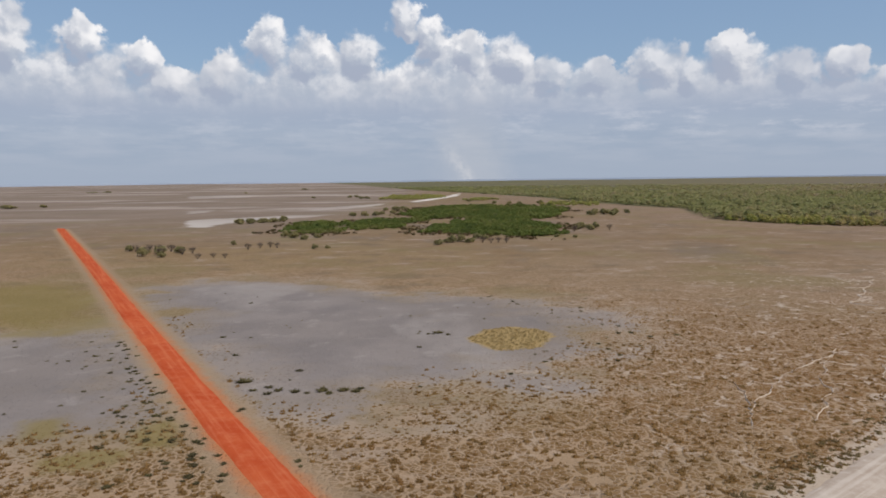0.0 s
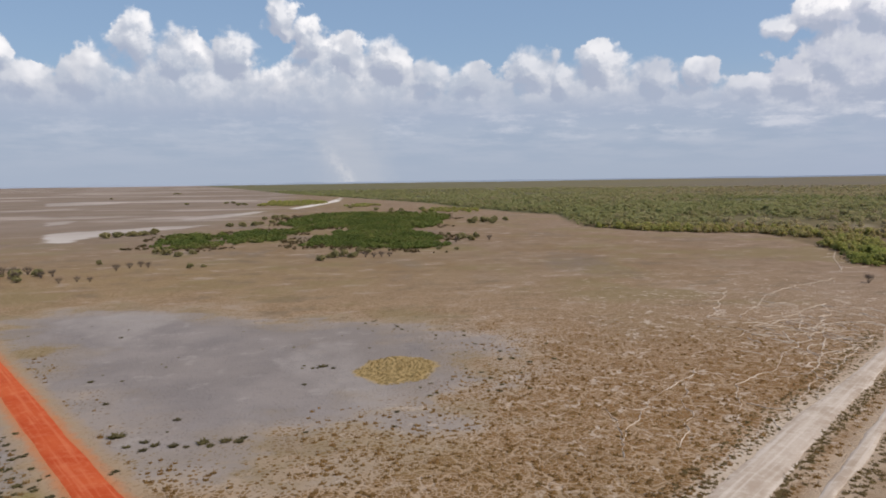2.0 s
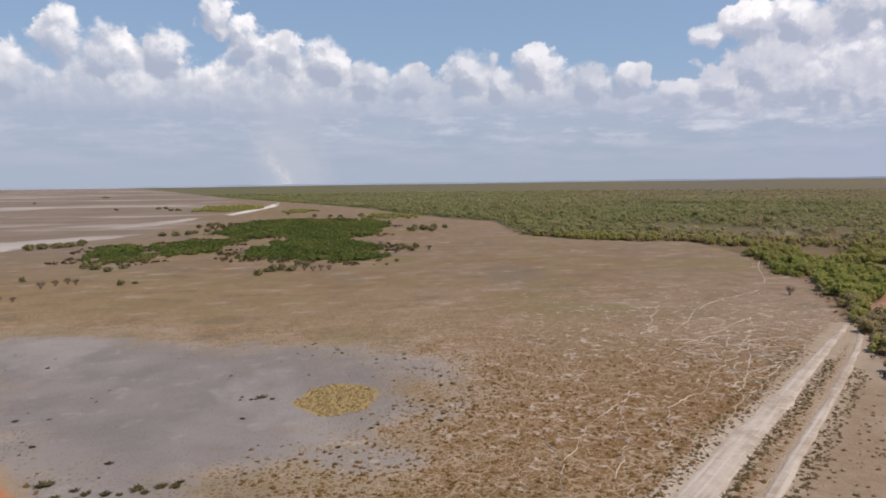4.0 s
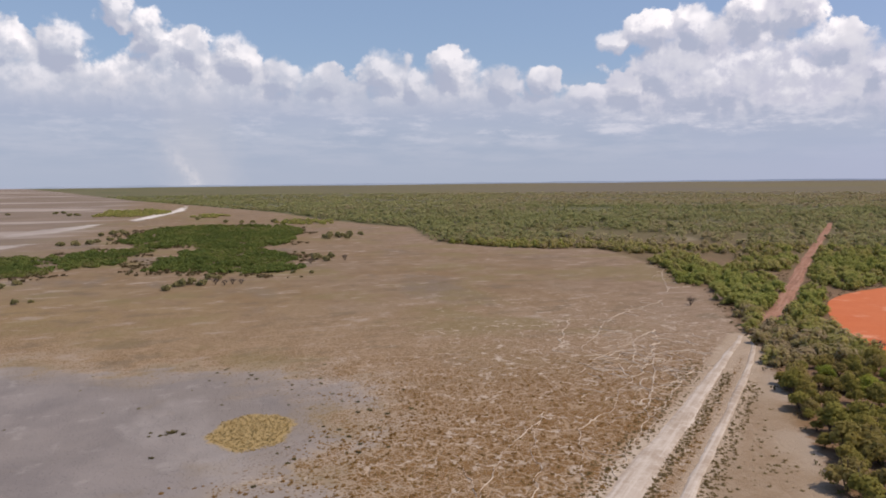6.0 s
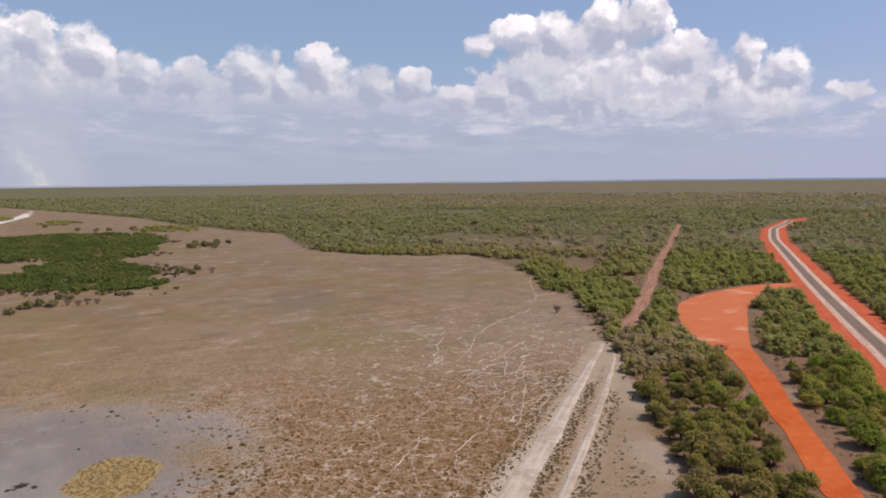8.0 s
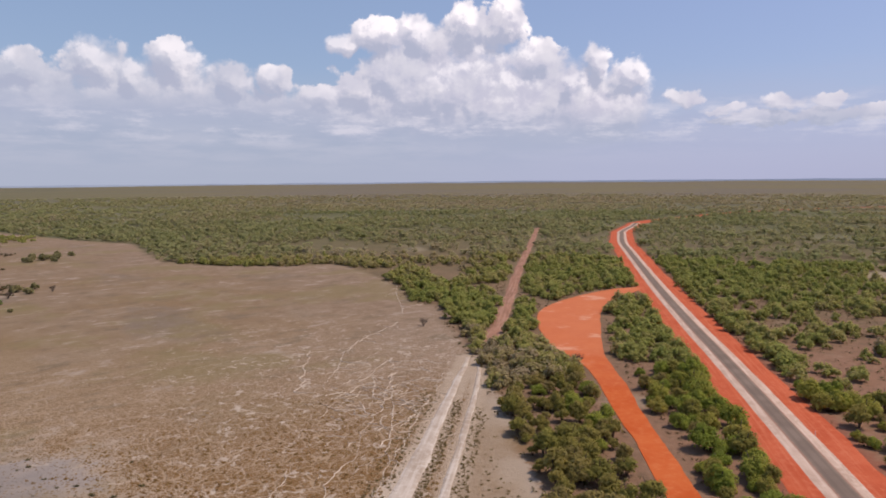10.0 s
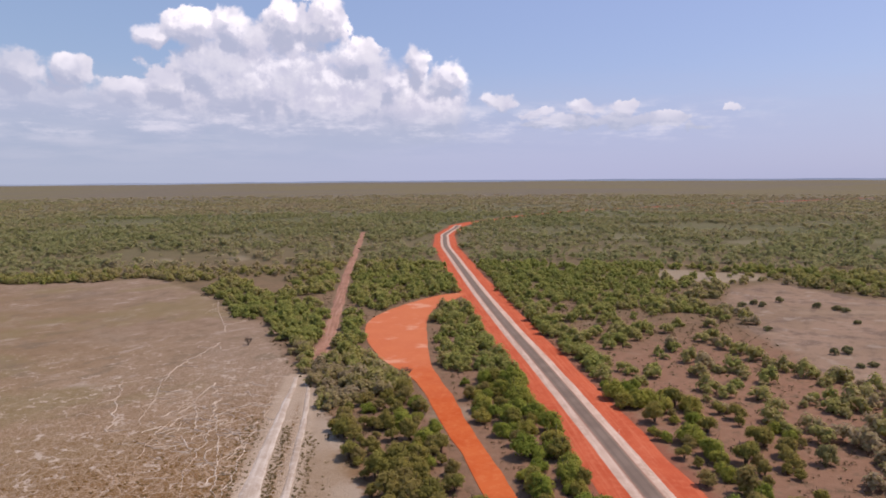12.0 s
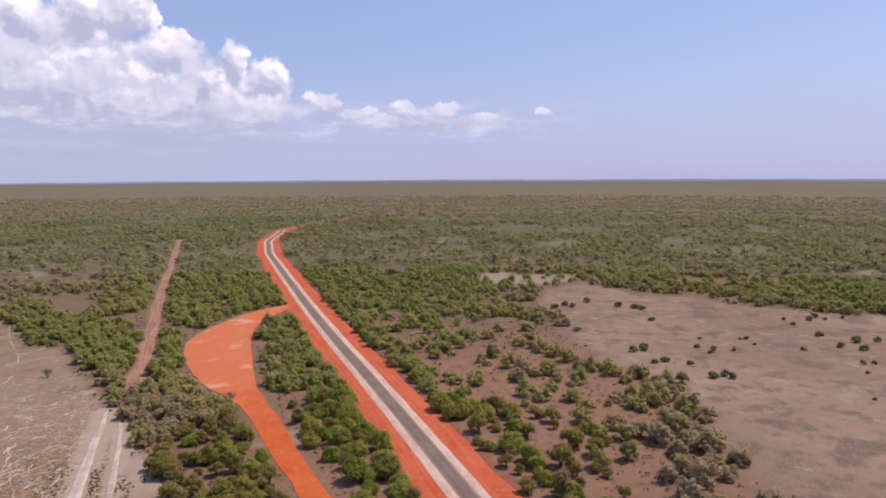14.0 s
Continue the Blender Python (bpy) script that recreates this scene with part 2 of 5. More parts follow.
TRAILS = [
    [(142.6, 176.8), (128.8, 170.1), (113.0, 160.7), (94.9, 142.7), (83.4, 131.3)],
    [(103.0, 130.5), (88.9, 115.6), (83.0, 110.2), (73.8, 103.3)],
    [(99.5, 133.8), (91.5, 122.6), (86.7, 114.4)],
    [(112.0, 142.3), (104.1, 137.5), (98.6, 132.6)],
    [(112.2, 142.3), (100.0, 126.7), (84.5, 107.5), (70.1, 90.3), (57.8, 78.7), (51.1, 71.9)],
    [(73.8, 103.3), (67.4, 95.2), (61.8, 92.4), (57.3, 89.2), (50.3, 78.1), (47.2, 72.6)],
    [(97.9, 111.3), (86.1, 101.6), (78.2, 95.4), (68.4, 88.1)],
    [(89.7, 127.3), (82.1, 123.2), (73.2, 115.2)],
    [(55.5, 97.6), (46.1, 89.0), (39.0, 81.0), (31.6, 71.4)],
    [(53.1, 94.7), (47.1, 85.9), (43.2, 77.5), (37.2, 68.2)],
    [(34.3, 82.2), (32.4, 73.8), (30.2, 67.0)],
    [(101.0, 164.2), (92.1, 152.0), (78.3, 132.7)],
    [(88.9, 115.6), (95.2, 117.7)],
    [(82.0, 109.5), (81.8, 112.2), (84.6, 118.6)],
    [(70.1, 90.3), (69.4, 87.2), (60.4, 78.9)],
    [(191.1, 238.7), (173.2, 215.5), (153.2, 187.6)],
]
BURNT = [(696, 184), (743, 160), (771, 102), (734, 58), (682, 84), (668, 144)]
SANDY = [
    [(352, 102), (371, 114), (384, 95), (398, 65), (379, 53), (352, 72)],
    [(576, -26), (610, -37), (624, -55), (588, -62), (550, -50), (548, -33)],
    [(578, 217), (612, 217), (626, 199), (591, 174), (553, 174), (550, 195)],
    [(375, 114), (388, 110), (395, 98), (384, 87), (369, 90), (366, 104)],
    [(635, 31), (656, 22), (667, 5), (646, -6), (621, 3), (618, 21)],
    [(297, 361), (309, 370), (316, 367), (306, 349), (293, 339), (289, 346)],
    [(264, 388), (276, 399), (282, 398), (272, 377), (258, 363), (255, 370)],
    [(404, 1177), (435, 1237), (454, 1237), (430, 1139), (395, 1073), (386, 1098)],
    [(580, 119), (600, 111), (611, 91), (594, 74), (571, 83), (566, 105)],
    [(454, -91), (466, -97), (471, -105), (458, -106), (444, -100), (443, -93)],
]
CLAY = [(-64, 150), (-52, 168), (-30, 160), (-10, 148), (18, 134), (27, 112), (18, 97), (5, 93), (-3, 82), (-12, 77), (-25, 80), (-35, 100), (-48, 122)]
CLAY_WEST = [(-80, 96), (-66, 112), (-54, 112), (-46, 101), (-36, 80), (-36, 70), (-60, 66), (-90, 70)]
YELLOW = [(2.8, 106), (6, 112.5), (10.7, 115.8), (15.5, 113), (17.6, 109), (14, 100.2), (7.2, 98.6)]
YELLOW_SPOTS = [[(-44, 71), (-40, 73), (-36.5, 66), (-41, 64)], [(-38, 61), (-33, 63.5), (-28, 62.5), (-29, 58.5), (-35, 57)], [(-31.5, 67), (-30, 71), (-26, 71.5), (-24, 63), (-28, 61.5)]]
YELLOW_WEST = [(-130, 160), (-106, 172), (-84, 170), (-72, 150), (-62, 128), (-60, 112), (-72, 108), (-100, 125)]
SALT = [(-164, 450), (-141, 464), (-107, 496), (-79, 502), (-91, 467), (-125, 433), (-126, 377), (-136, 372)]
SALT_FAR = [(-414, 1148), (-374, 1203), (-291, 1175), (-295, 1032), (-358, 991)]
SALT_WEST = [(-211, 582), (-191, 600), (-186, 557), (-192, 529)]
SALT_STREAK = [(-114, 597), (-92, 660), (-57, 719), (-66, 649), (-86, 591), (-105, 565)]

CREEK = [(-35, 778), (6, 1001), (29, 1217), (22, 1011), (-9, 837), (-30, 744)]
SCRUB_WEST = [(-80, 861), (-69, 1026), (-24, 1058), (6, 931), (-19, 856), (-55, 811)]
SCRUB_MID = [(21, 784), (40, 851), (67, 810), (45, 761)]
SCRUB_EAST = [(87, 651), (116, 693), (144, 660), (133, 612), (102, 610)]

RED_ROAD = smooth_line([(36, -25), (4, 26), (-12.2, 52.5), (-21.8, 67.9), (-29.8, 81.4), (-43.8, 105), (-60.7, 133.4), (-100.5, 201), (-206, 378)], 1.5)
RUT_WEST = smooth_line([(-60, -22), (10, 34.5), (39.5, 59), (54, 71.2), (71, 84.2), (92, 101), (121, 124), (127, 129)], 1.0)
RUT_EAST = smooth_line([(-50, -22), (18, 33), (44, 54.6), (58.8, 66.6), (88, 90.4), (113, 111.6), (128, 126)], 1.0)
TRACK = smooth_line([(137, 134), (148.8, 140.8), (194, 176), (270, 237), (440, 370), (512, 427)], 2.0)
ROAD = smooth_line([(40, -24), (80, 9), (108.8, 31.7), (138, 54.4), (174, 82.8), (213, 114), (276, 163), (388, 248), (440, 287), (500, 327), (530, 346), (600, 380), (652, 404), (756, 419), (988, 421), (1290, 320), (1900, 60)], 2.5)
LOOP = [(84, 41), (91.7, 51.9), (107, 66.5), (116.4, 76.5), (125.5, 85.4), (138, 98.1), (145.9, 109.2), (154.2, 123.4), (172.3, 143.1), (190.9, 157.4), (214, 165.5), (247, 168),
        (262, 163), (254, 158), (226, 152), (204, 141), (176, 121.7), (153.5, 104.5), (135.4, 86.6), (122.3, 74.8), (108.2, 60.9), (95, 48), (60, 13), (52, 12)]


# ---- materials ----
def material(name, rough=0.95):
    m = bpy.data.materials.new(name)
    m.use_nodes = True
    g = Graph(m.node_tree)
    p = m.node_tree.nodes["Principled BSDF"]
    p.inputs["Roughness"].default_value = rough
    p.inputs["Specular IOR Level"].default_value = 0.03
    where = g.n("ShaderNodeNewGeometry").outputs["Position"]
    return m, g, p, where


def bump(g, p, height, dist, strength=0.6):
    b = g.n("ShaderNodeBump")
    b.inputs["Strength"].default_value = strength
    b.inputs["Distance"].default_value = dist
    g.put(b.inputs["Height"], height)
    g.put(p.inputs["Normal"], b.outputs[0])


def ground_material():
    m, g, p, w = material("ground")
    n1 = g.noise(w, 0.012, 5.0)
    n2 = g.noise(w, 0.07, 5.0, 0.6)
    n3 = g.noise(w, 0.5, 4.0, 0.6)
    n4 = g.noise(w, 2.2, 4.0, 0.65)
    near = g.attr("grass")
    base = g.mix(g.step(n1, 0.38, 0.62), (0.215, 0.152, 0.104), (0.21, 0.14, 0.082))
    base = g.mix(g.step(n2, 0.45, 0.7), base, (0.245, 0.178, 0.128))
    smear = g.noise(g.vec("MULTIPLY", w, (1.0, 0.55, 1.0)), 0.028, 5.0, 0.6)
    base = g.mix(g.step(smear, 0.47, 0.34, 0.0, 0.85), base, (0.172, 0.138, 0.112))
    base = g.mix(g.step(smear, 0.55, 0.68, 0.0, 0.75), base, (0.26, 0.20, 0.15))
    olive = g.noise(w, 0.019, 5.0, 0.62)
    base = g.mix(g.step(olive, 0.52, 0.66, 0.0, 0.6), base, (0.185, 0.145, 0.078))
    mottle = g.noise(g.vec("MULTIPLY", w, (0.8, 1.0, 1.0)), 0.24, 5.0, 0.72)
    base = g.mix(g.step(mottle, 0.5, 0.66, 0.0, 0.55), base, (0.15, 0.102, 0.062))
    base = g.mix(g.step(mottle, 0.44, 0.32, 0.0, 0.5), base, (0.27, 0.20, 0.145))
    drift = g.noise(g.vec("MULTIPLY", w, (0.55, 1.0, 1.0)), 0.11, 6.0, 0.7)
    base = g.mix(g.step(drift, 0.58, 0.66, 0.0, 0.7), base, (0.33, 0.265, 0.215))
    base = g.mix(g.step(drift, 0.44, 0.36, 0.0, 0.55), base, (0.145, 0.11, 0.078))
    base = g.mix(g.attr("edge"), base, g.mix(g.step(mottle, 0.4, 0.6), (0.265, 0.19, 0.142), (0.215, 0.15, 0.106)))
    base = g.mix(g.math("MULTIPLY", g.attr("ochre"), g.step(n2, 0.3, 0.6)), base, (0.225, 0.16, 0.08))
    base = g.mix(g.math("MULTIPLY", g.attr("brown"), g.step(n2, 0.2, 0.6, 0.6, 1.0)), base, (0.18, 0.102, 0.05))
    base = g.mix(g.math("MULTIPLY", g.step(n4, 0.4, 0.7), 0.4), base, (0.15, 0.098, 0.058))
    # claypan edge, as far as it changes the grass
    clay_in = g.math("MULTIPLY_ADD", g.math("SUBTRACT", n2, 0.5), 44.0, g.attr("clay"))
    clay_in = g.math("MULTIPLY_ADD", g.math("SUBTRACT", g.noise(g.vec("MULTIPLY", w, (0.6, 1.0, 1.0)), 0.035, 5.0, 0.6), 0.5), 55.0, clay_in)
    clay_in = g.math("MULTIPLY_ADD", g.math("SUBTRACT", n3, 0.5), 9.0, clay_in)
    by_clay, by_rut = g.step(clay_in, -20.0, -2.0), g.step(g.math("MULTIPLY_ADD", g.math("SUBTRACT", n3, 0.5), 2.5, g.attr("rut_west")), 3.2, 0.6)
    # clumps of dry grass with trodden soil between
    warp = g.vec("MULTIPLY_ADD", g.vec("SUBTRACT", g.noise(w, 1.1, 3.0, 0.5, True), (0.5, 0.5, 0.5)), (0.7, 0.7, 0), w)
    rim = g.voronoi(warp, 1.45, "DISTANCE_TO_EDGE")
    wide_rim = g.voronoi(g.vec("MULTIPLY_ADD", g.vec("SUBTRACT", g.noise(w, 0.5, 3.0, 0.5, True), (0.5, 0.5, 0.5)), (1.8, 1.8, 0), w), 0.36, "DISTANCE_TO_EDGE")
    thin = g.math("MULTIPLY_ADD", g.attr("brown"), -0.06, g.math("MULTIPLY_ADD", n2, 0.22, -0.01))
    thin = g.math("MULTIPLY_ADD", by_clay, 0.16, g.math("MULTIPLY_ADD", by_rut, 0.17, thin))
    thin = g.math("MAXIMUM", thin, 0.03)
    clump = g.step(g.math("SUBTRACT", rim, thin), -0.015, 0.03)
    clump = g.math("MULTIPLY", clump, g.step(wide_rim, 0.025, 0.06, 0.1, 1.0))
    soil = g.mix(n4, (0.265, 0.178, 0.11), (0.35, 0.255, 0.175))
    soil = g.mix(by_clay, soil, (0.30, 0.245, 0.20))
    soil = g.mix(by_rut, soil, (0.44, 0.37, 0.31))
    tuft = g.mix(g.attr("brown"), (0.165, 0.105, 0.056), (0.178, 0.092, 0.038))
    tuft = g.mix(g.math("MULTIPLY", g.step(n4, 0.35, 0.7), 0.8), tuft, (0.21, 0.13, 0.06))
    tuft = g.mix(g.step(n3, 0.55, 0.75, 0.0, 0.5), tuft, (0.12, 0.072, 0.035))
    field = g.mix(clump, soil, tuft)
    field = g.mix(g.math("MULTIPLY", g.attr("edge"), 0.75), field, g.mix(clump, (0.34, 0.26, 0.205), (0.215, 0.15, 0.108)))
    base = g.mix(near, base, field)
    bare_of = g.math("SUBTRACT", 1.0, g.attr("brown"))
    base = g.mix(g.math("MULTIPLY", bare_of, g.step(drift, 0.55, 0.65, 0.0, 0.6)), base, (0.32, 0.255, 0.205))
    base = g.mix(g.math("MULTIPLY", bare_of, g.step(drift, 0.46, 0.37, 0.0, 0.55)), base, (0.155, 0.118, 0.08))
    base = g.mix(g.math("MULTIPLY", bare_of, g.step(olive, 0.5, 0.62, 0.0, 0.55)), base, g.mix(mottle, (0.165, 0.13, 0.062), (0.225, 0.17, 0.09)))
    # claypans
    mud = g.mix(g.step(n2, 0.35, 0.65), (0.180, 0.158, 0.155), (0.235, 0.205, 0.196))
    mud = g.mix(g.step(n1, 0.45, 0.6), mud, (0.20, 0.172, 0.16))
    mud = g.mix(g.step(smear, 0.5, 0.62, 0.0, 0.8), mud, (0.29, 0.258, 0.245))
    mud = g.mix(g.step(g.noise(w, 0.16, 5.0, 0.65), 0.56, 0.68, 0.0, 0.5), mud, (0.31, 0.28, 0.265))
    mud = g.mix(g.step(smear, 0.45, 0.34, 0.0, 0.6), mud, (0.15, 0.134, 0.136))
    mud = g.mix(g.math("MULTIPLY", n4, 0.3), mud, (0.24, 0.21, 0.20))
    skirt = g.math("MULTIPLY", g.step(clay_in, -16.0, -3.0), g.step(g.noise(w, 0.05, 4.0), 0.42, 0.6, 0.0, 0.75))
    base = g.mix(skirt, base, g.mix(n4, (0.17, 0.12, 0.055), (0.24, 0.17, 0.085)))
    wet = g.step(clay_in, -8.0, 9.0)
    fringe = g.math("MULTIPLY", g.step(clay_in, -9.0, 0.0), g.math("SUBTRACT", 1.0, wet))
    base = g.mix(g.math("MULTIPLY", fringe, g.math("SUBTRACT", 1.0, clump)), base, (0.25, 0.215, 0.20))
    base = g.mix(wet, base, mud)
    yel = g.step(g.math("MULTIPLY_ADD", g.math("SUBTRACT", n3, 0.5), 3.0, g.attr("yellow")), -0.4, 0.9)
    base = g.mix(yel, base, g.mix(n4, (0.28, 0.195, 0.09), (0.37, 0.27, 0.13)))
    yel = g.step(g.math("MULTIPLY_ADD", g.math("SUBTRACT", n2, 0.5), 40.0, g.attr("yellow_west")), -4.0, 10.0)
    base = g.mix(g.math("MULTIPLY", yel, 0.8), base, g.mix(n2, (0.185, 0.145, 0.05), (0.225, 0.17, 0.075)))
    salt = g.step(g.math("MULTIPLY_ADD", g.math("SUBTRACT", n2, 0.5), 20.0, g.attr("salt")), -3.0, 4.0)
    base = g.mix(salt, base, g.mix(n2, (0.50, 0.45, 0.42), (0.68, 0.63, 0.60)))
    base = g.mix(g.math("MULTIPLY", g.attr("flat"), 0.75), base, g.mix(g.step(n1, 0.35, 0.65), (0.175, 0.138, 0.115), (0.225, 0.178, 0.152)))
    far_flat = g.math("MULTIPLY", g.attr("flat"), g.step(g.noise(g.vec("MULTIPLY", w, (0.4, 1.0, 1.0)), 0.006, 5.0, 0.6), 0.51, 0.6))
    base = g.mix(g.math("MULTIPLY", far_flat, 0.55), base, (0.42, 0.36, 0.33))
    # narrow trails worn by stock: broken meandering lines
    bend = g.vec("MULTIPLY_ADD", g.vec("SUBTRACT", g.noise(w, 0.5, 4.0, 0.65, True), (0.5, 0.5, 0.5)), (3.0, 3.0, 0), w)
    line = g.math("ABSOLUTE", g.math("SUBTRACT", g.noise(bend, 0.11, 3.0, 0.55), 0.5))
    trail = g.math("MULTIPLY", g.step(line, 0.016, 0.004), g.step(g.noise(w, 0.3, 4.0, 0.6), 0.42, 0.56))
    line = g.math("ABSOLUTE", g.math("SUBTRACT", g.noise(bend, 0.33, 3.0, 0.6), 0.5))
    small = g.math("MULTIPLY", g.step(line, 0.03, 0.008), g.step(g.noise(w, 0.55, 4.0, 0.6), 0.48, 0.6))
    trail = g.math("MULTIPLY", g.math("MAXIMUM", trail, g.math("MULTIPLY", small, g.step(g.attr("stock"), 0.6, 1.0, 0.04, 0.5))), g.attr("stock"))
    base = g.mix(g.math("MULTIPLY", trail, 0.8), base, g.mix(n4, (0.40, 0.32, 0.26), (0.52, 0.44, 0.37)))
    litter = g.noise(w, 0.28, 5.0, 0.7)
    # open flat beyond the road
    open_in = g.step(g.math("MULTIPLY_ADD", g.math("SUBTRACT", n2, 0.5), 24.0, g.attr("open")), -3.0, 5.0)
    flat = g.mix(g.step(n1, 0.4, 0.6), (0.27, 0.185, 0.135), (0.225, 0.155, 0.108))
    flat = g.mix(g.step(smear, 0.55, 0.7, 0.0, 0.8), flat, (0.29, 0.215, 0.155))
    flat = g.mix(g.math("MULTIPLY", g.step(n2, 0.49, 0.62), 0.85), flat, (0.15, 0.105, 0.08))
    flat = g.mix(g.math("MULTIPLY", g.step(n4, 0.56, 0.68), g.step(n2, 0.48, 0.58)), flat, (0.38, 0.32, 0.29))
    flat = g.mix(g.step(litter, 0.5, 0.64, 0.0, 0.55), flat, (0.15, 0.105, 0.075))
    flat = g.mix(g.step(g.noise(w, 0.11, 5.0, 0.65), 0.56, 0.66, 0.0, 0.7), flat, (0.30, 0.24, 0.19))
    # woodland floor, and the canopy where it is too far to tell trees apart
    wood_in = g.step(g.math("MULTIPLY_ADD", g.math("SUBTRACT", n2, 0.5), 16.0, g.attr("wood")), -2.0, 4.0)
    floor = g.mix(g.step(n2, 0.35, 0.65), (0.205, 0.125, 0.082), (0.155, 0.102, 0.066))
    floor = g.mix(g.attr("pink"), floor, g.mix(n3, (0.20, 0.108, 0.072), (0.27, 0.155, 0.105)))
    floor = g.mix(g.math("MULTIPLY", g.step(n3, 0.5, 0.75), 0.6), floor, (0.26, 0.165, 0.115))
    floor = g.mix(g.math("MULTIPLY", g.step(n4, 0.5, 0.8), 0.35), floor, (0.09, 0.058, 0.045))
    bare = g.step(g.noise(w, 0.018, 5.0, 0.6), 0.6, 0.7)
    floor = g.mix(g.step(litter, 0.52, 0.66, 0.0, 0.7), floor, (0.115, 0.085, 0.055))
    floor = g.mix(g.step(litter, 0.42, 0.32, 0.0, 0.5), floor, (0.25, 0.17, 0.11))
    floor = g.mix(g.step(g.math("MULTIPLY_ADD", n2, 14.0, g.attr("sandy")), 4.0, 11.0), floor, (0.34, 0.26, 0.20))
    floor = g.mix(g.step(g.math("MULTIPLY_ADD", n2, 30.0, g.attr("burnt")), 8.0, 22.0), floor, (0.085, 0.07, 0.068))
    floor = g.mix(bare, floor, (0.28, 0.20, 0.145))
    dist = g.noise(w, 0.004, 5.0, 0.6)
    band = g.noise(g.vec("MULTIPLY", w, (0.6, 1.0, 1.0)), 0.0016, 5.0, 0.6)
    canopy = g.mix(g.step(dist, 0.35, 0.65), (0.112, 0.115, 0.06), (0.15, 0.132, 0.078))
    # far off the woodland turns browner, also greyed a little for distance haze
    brown_wood = g.mix(g.step(band, 0.42, 0.6), (0.172, 0.143, 0.086), (0.158, 0.133, 0.104))
    canopy = g.mix(g.attr("browned"), canopy, brown_wood)
    canopy = g.mix(g.math("MULTIPLY", g.step(n2, 0.4, 0.7), 0.35), canopy, (0.085, 0.085, 0.05))
    floor = g.mix(g.attr("far"), floor, canopy)
    base = g.mix(wood_in, base, floor)
    base = g.mix(open_in, base, flat)
    # white sand at the foot of the woodland edge
    foot = g.math("MULTIPLY_ADD", g.math("SUBTRACT", n3, 0.5), 7.0, g.attr("wood"))
    sand = g.math("MULTIPLY", g.math("MULTIPLY", g.step(foot, -6.0, -3.0), g.step(foot, 2.0, 0.0)), g.math("MULTIPLY", g.attr("apron"), g.step(n2, 0.42, 0.58, 0.1, 0.8)))
    base = g.mix(g.math("MULTIPLY", sand, 0.75), base, (0.42, 0.35, 0.29))
    # trodden tan strip between the wheel tracks and the trees
    base = g.mix(g.math("MULTIPLY", g.attr("strip"), g.step(n3, 0.3, 0.7, 0.85, 0.5)), base, g.mix(n2, (0.27, 0.2, 0.14), (0.34, 0.265, 0.2)))
    # soil carried off the roads
    spill = g.math("MULTIPLY_ADD", g.math("SUBTRACT", n3, 0.5), 3.0, g.attr("rut"))
    base = g.mix(g.step(spill, 2.4, -0.4, 0.0, 0.75), base, g.mix(n3, (0.33, 0.25, 0.185), (0.46, 0.37, 0.29)))
    spill = g.math("MULTIPLY_ADD", g.math("SUBTRACT", n3, 0.5), 2.0, g.attr("dirt"))
    base = g.mix(g.step(spill, 5.2, 3.0, 0.0, 0.85), base, g.mix(n3, (0.27, 0.19, 0.12), (0.33, 0.24, 0.165)))
    base = g.mix(g.step(spill, 3.3, 1.6, 0.0, 0.9), base, (0.42, 0.165, 0.075))
    spill = g.math("MULTIPLY_ADD", g.math("SUBTRACT", n3, 0.5), 4.0, g.attr("red"))
    base = g.mix(g.step(spill, 4.0, 0.0, 0.0, 0.8), base, (0.24, 0.085, 0.055))
    g.put(p.inputs["Base Color"], base)
    rise = g.math("ADD", g.math("MULTIPLY", clump, near), g.math("MULTIPLY", n4, 0.5))
    bump(g, p, rise, 0.25)
    return m


def soil_material(name, dark, mid, light, grain=1.0, streak=None):
    """Bare earth: blotches, wheel streaks along a way and fine grit."""
    m, g, p, w = material(name)
    n2, n3, n4 = g.noise(w, 0.12 * grain, 5.0, 0.6), g.noise(w, 0.7 * grain, 5.0, 0.65), g.noise(w, 5.0, 3.0, 0.6)
    c = g.mix(g.step(n2, 0.35, 0.65), dark, mid)
    c = g.mix(g.math("MULTIPLY", g.step(n3, 0.45, 0.75), 0.7), c, light)
    if streak:
        turn = g.n("ShaderNodeVectorRotate")
        g.put(turn.inputs["Vector"], w)
        turn.inputs["Angle"].default_value = -math.atan2(streak[1], streak[0])
        lines = g.noise(g.vec("MULTIPLY", turn.outputs[0], (0.03, 1.0, 0)), 1.4, 5.0, 0.65)
        c = g.mix(g.math("MULTIPLY", g.step(lines, 0.48, 0.62), 0.55), c, light)
        c = g.mix(g.math("MULTIPLY", g.step(lines, 0.45, 0.35), 0.5), c, dark)
    c = g.mix(g.math("MULTIPLY", n4, 0.22), c, dark)
    g.put(p.inputs["Base Color"], c)
    bump(g, p, g.math("ADD", n3, g.math("MULTIPLY", n4, 0.4)), 0.08)
    return m


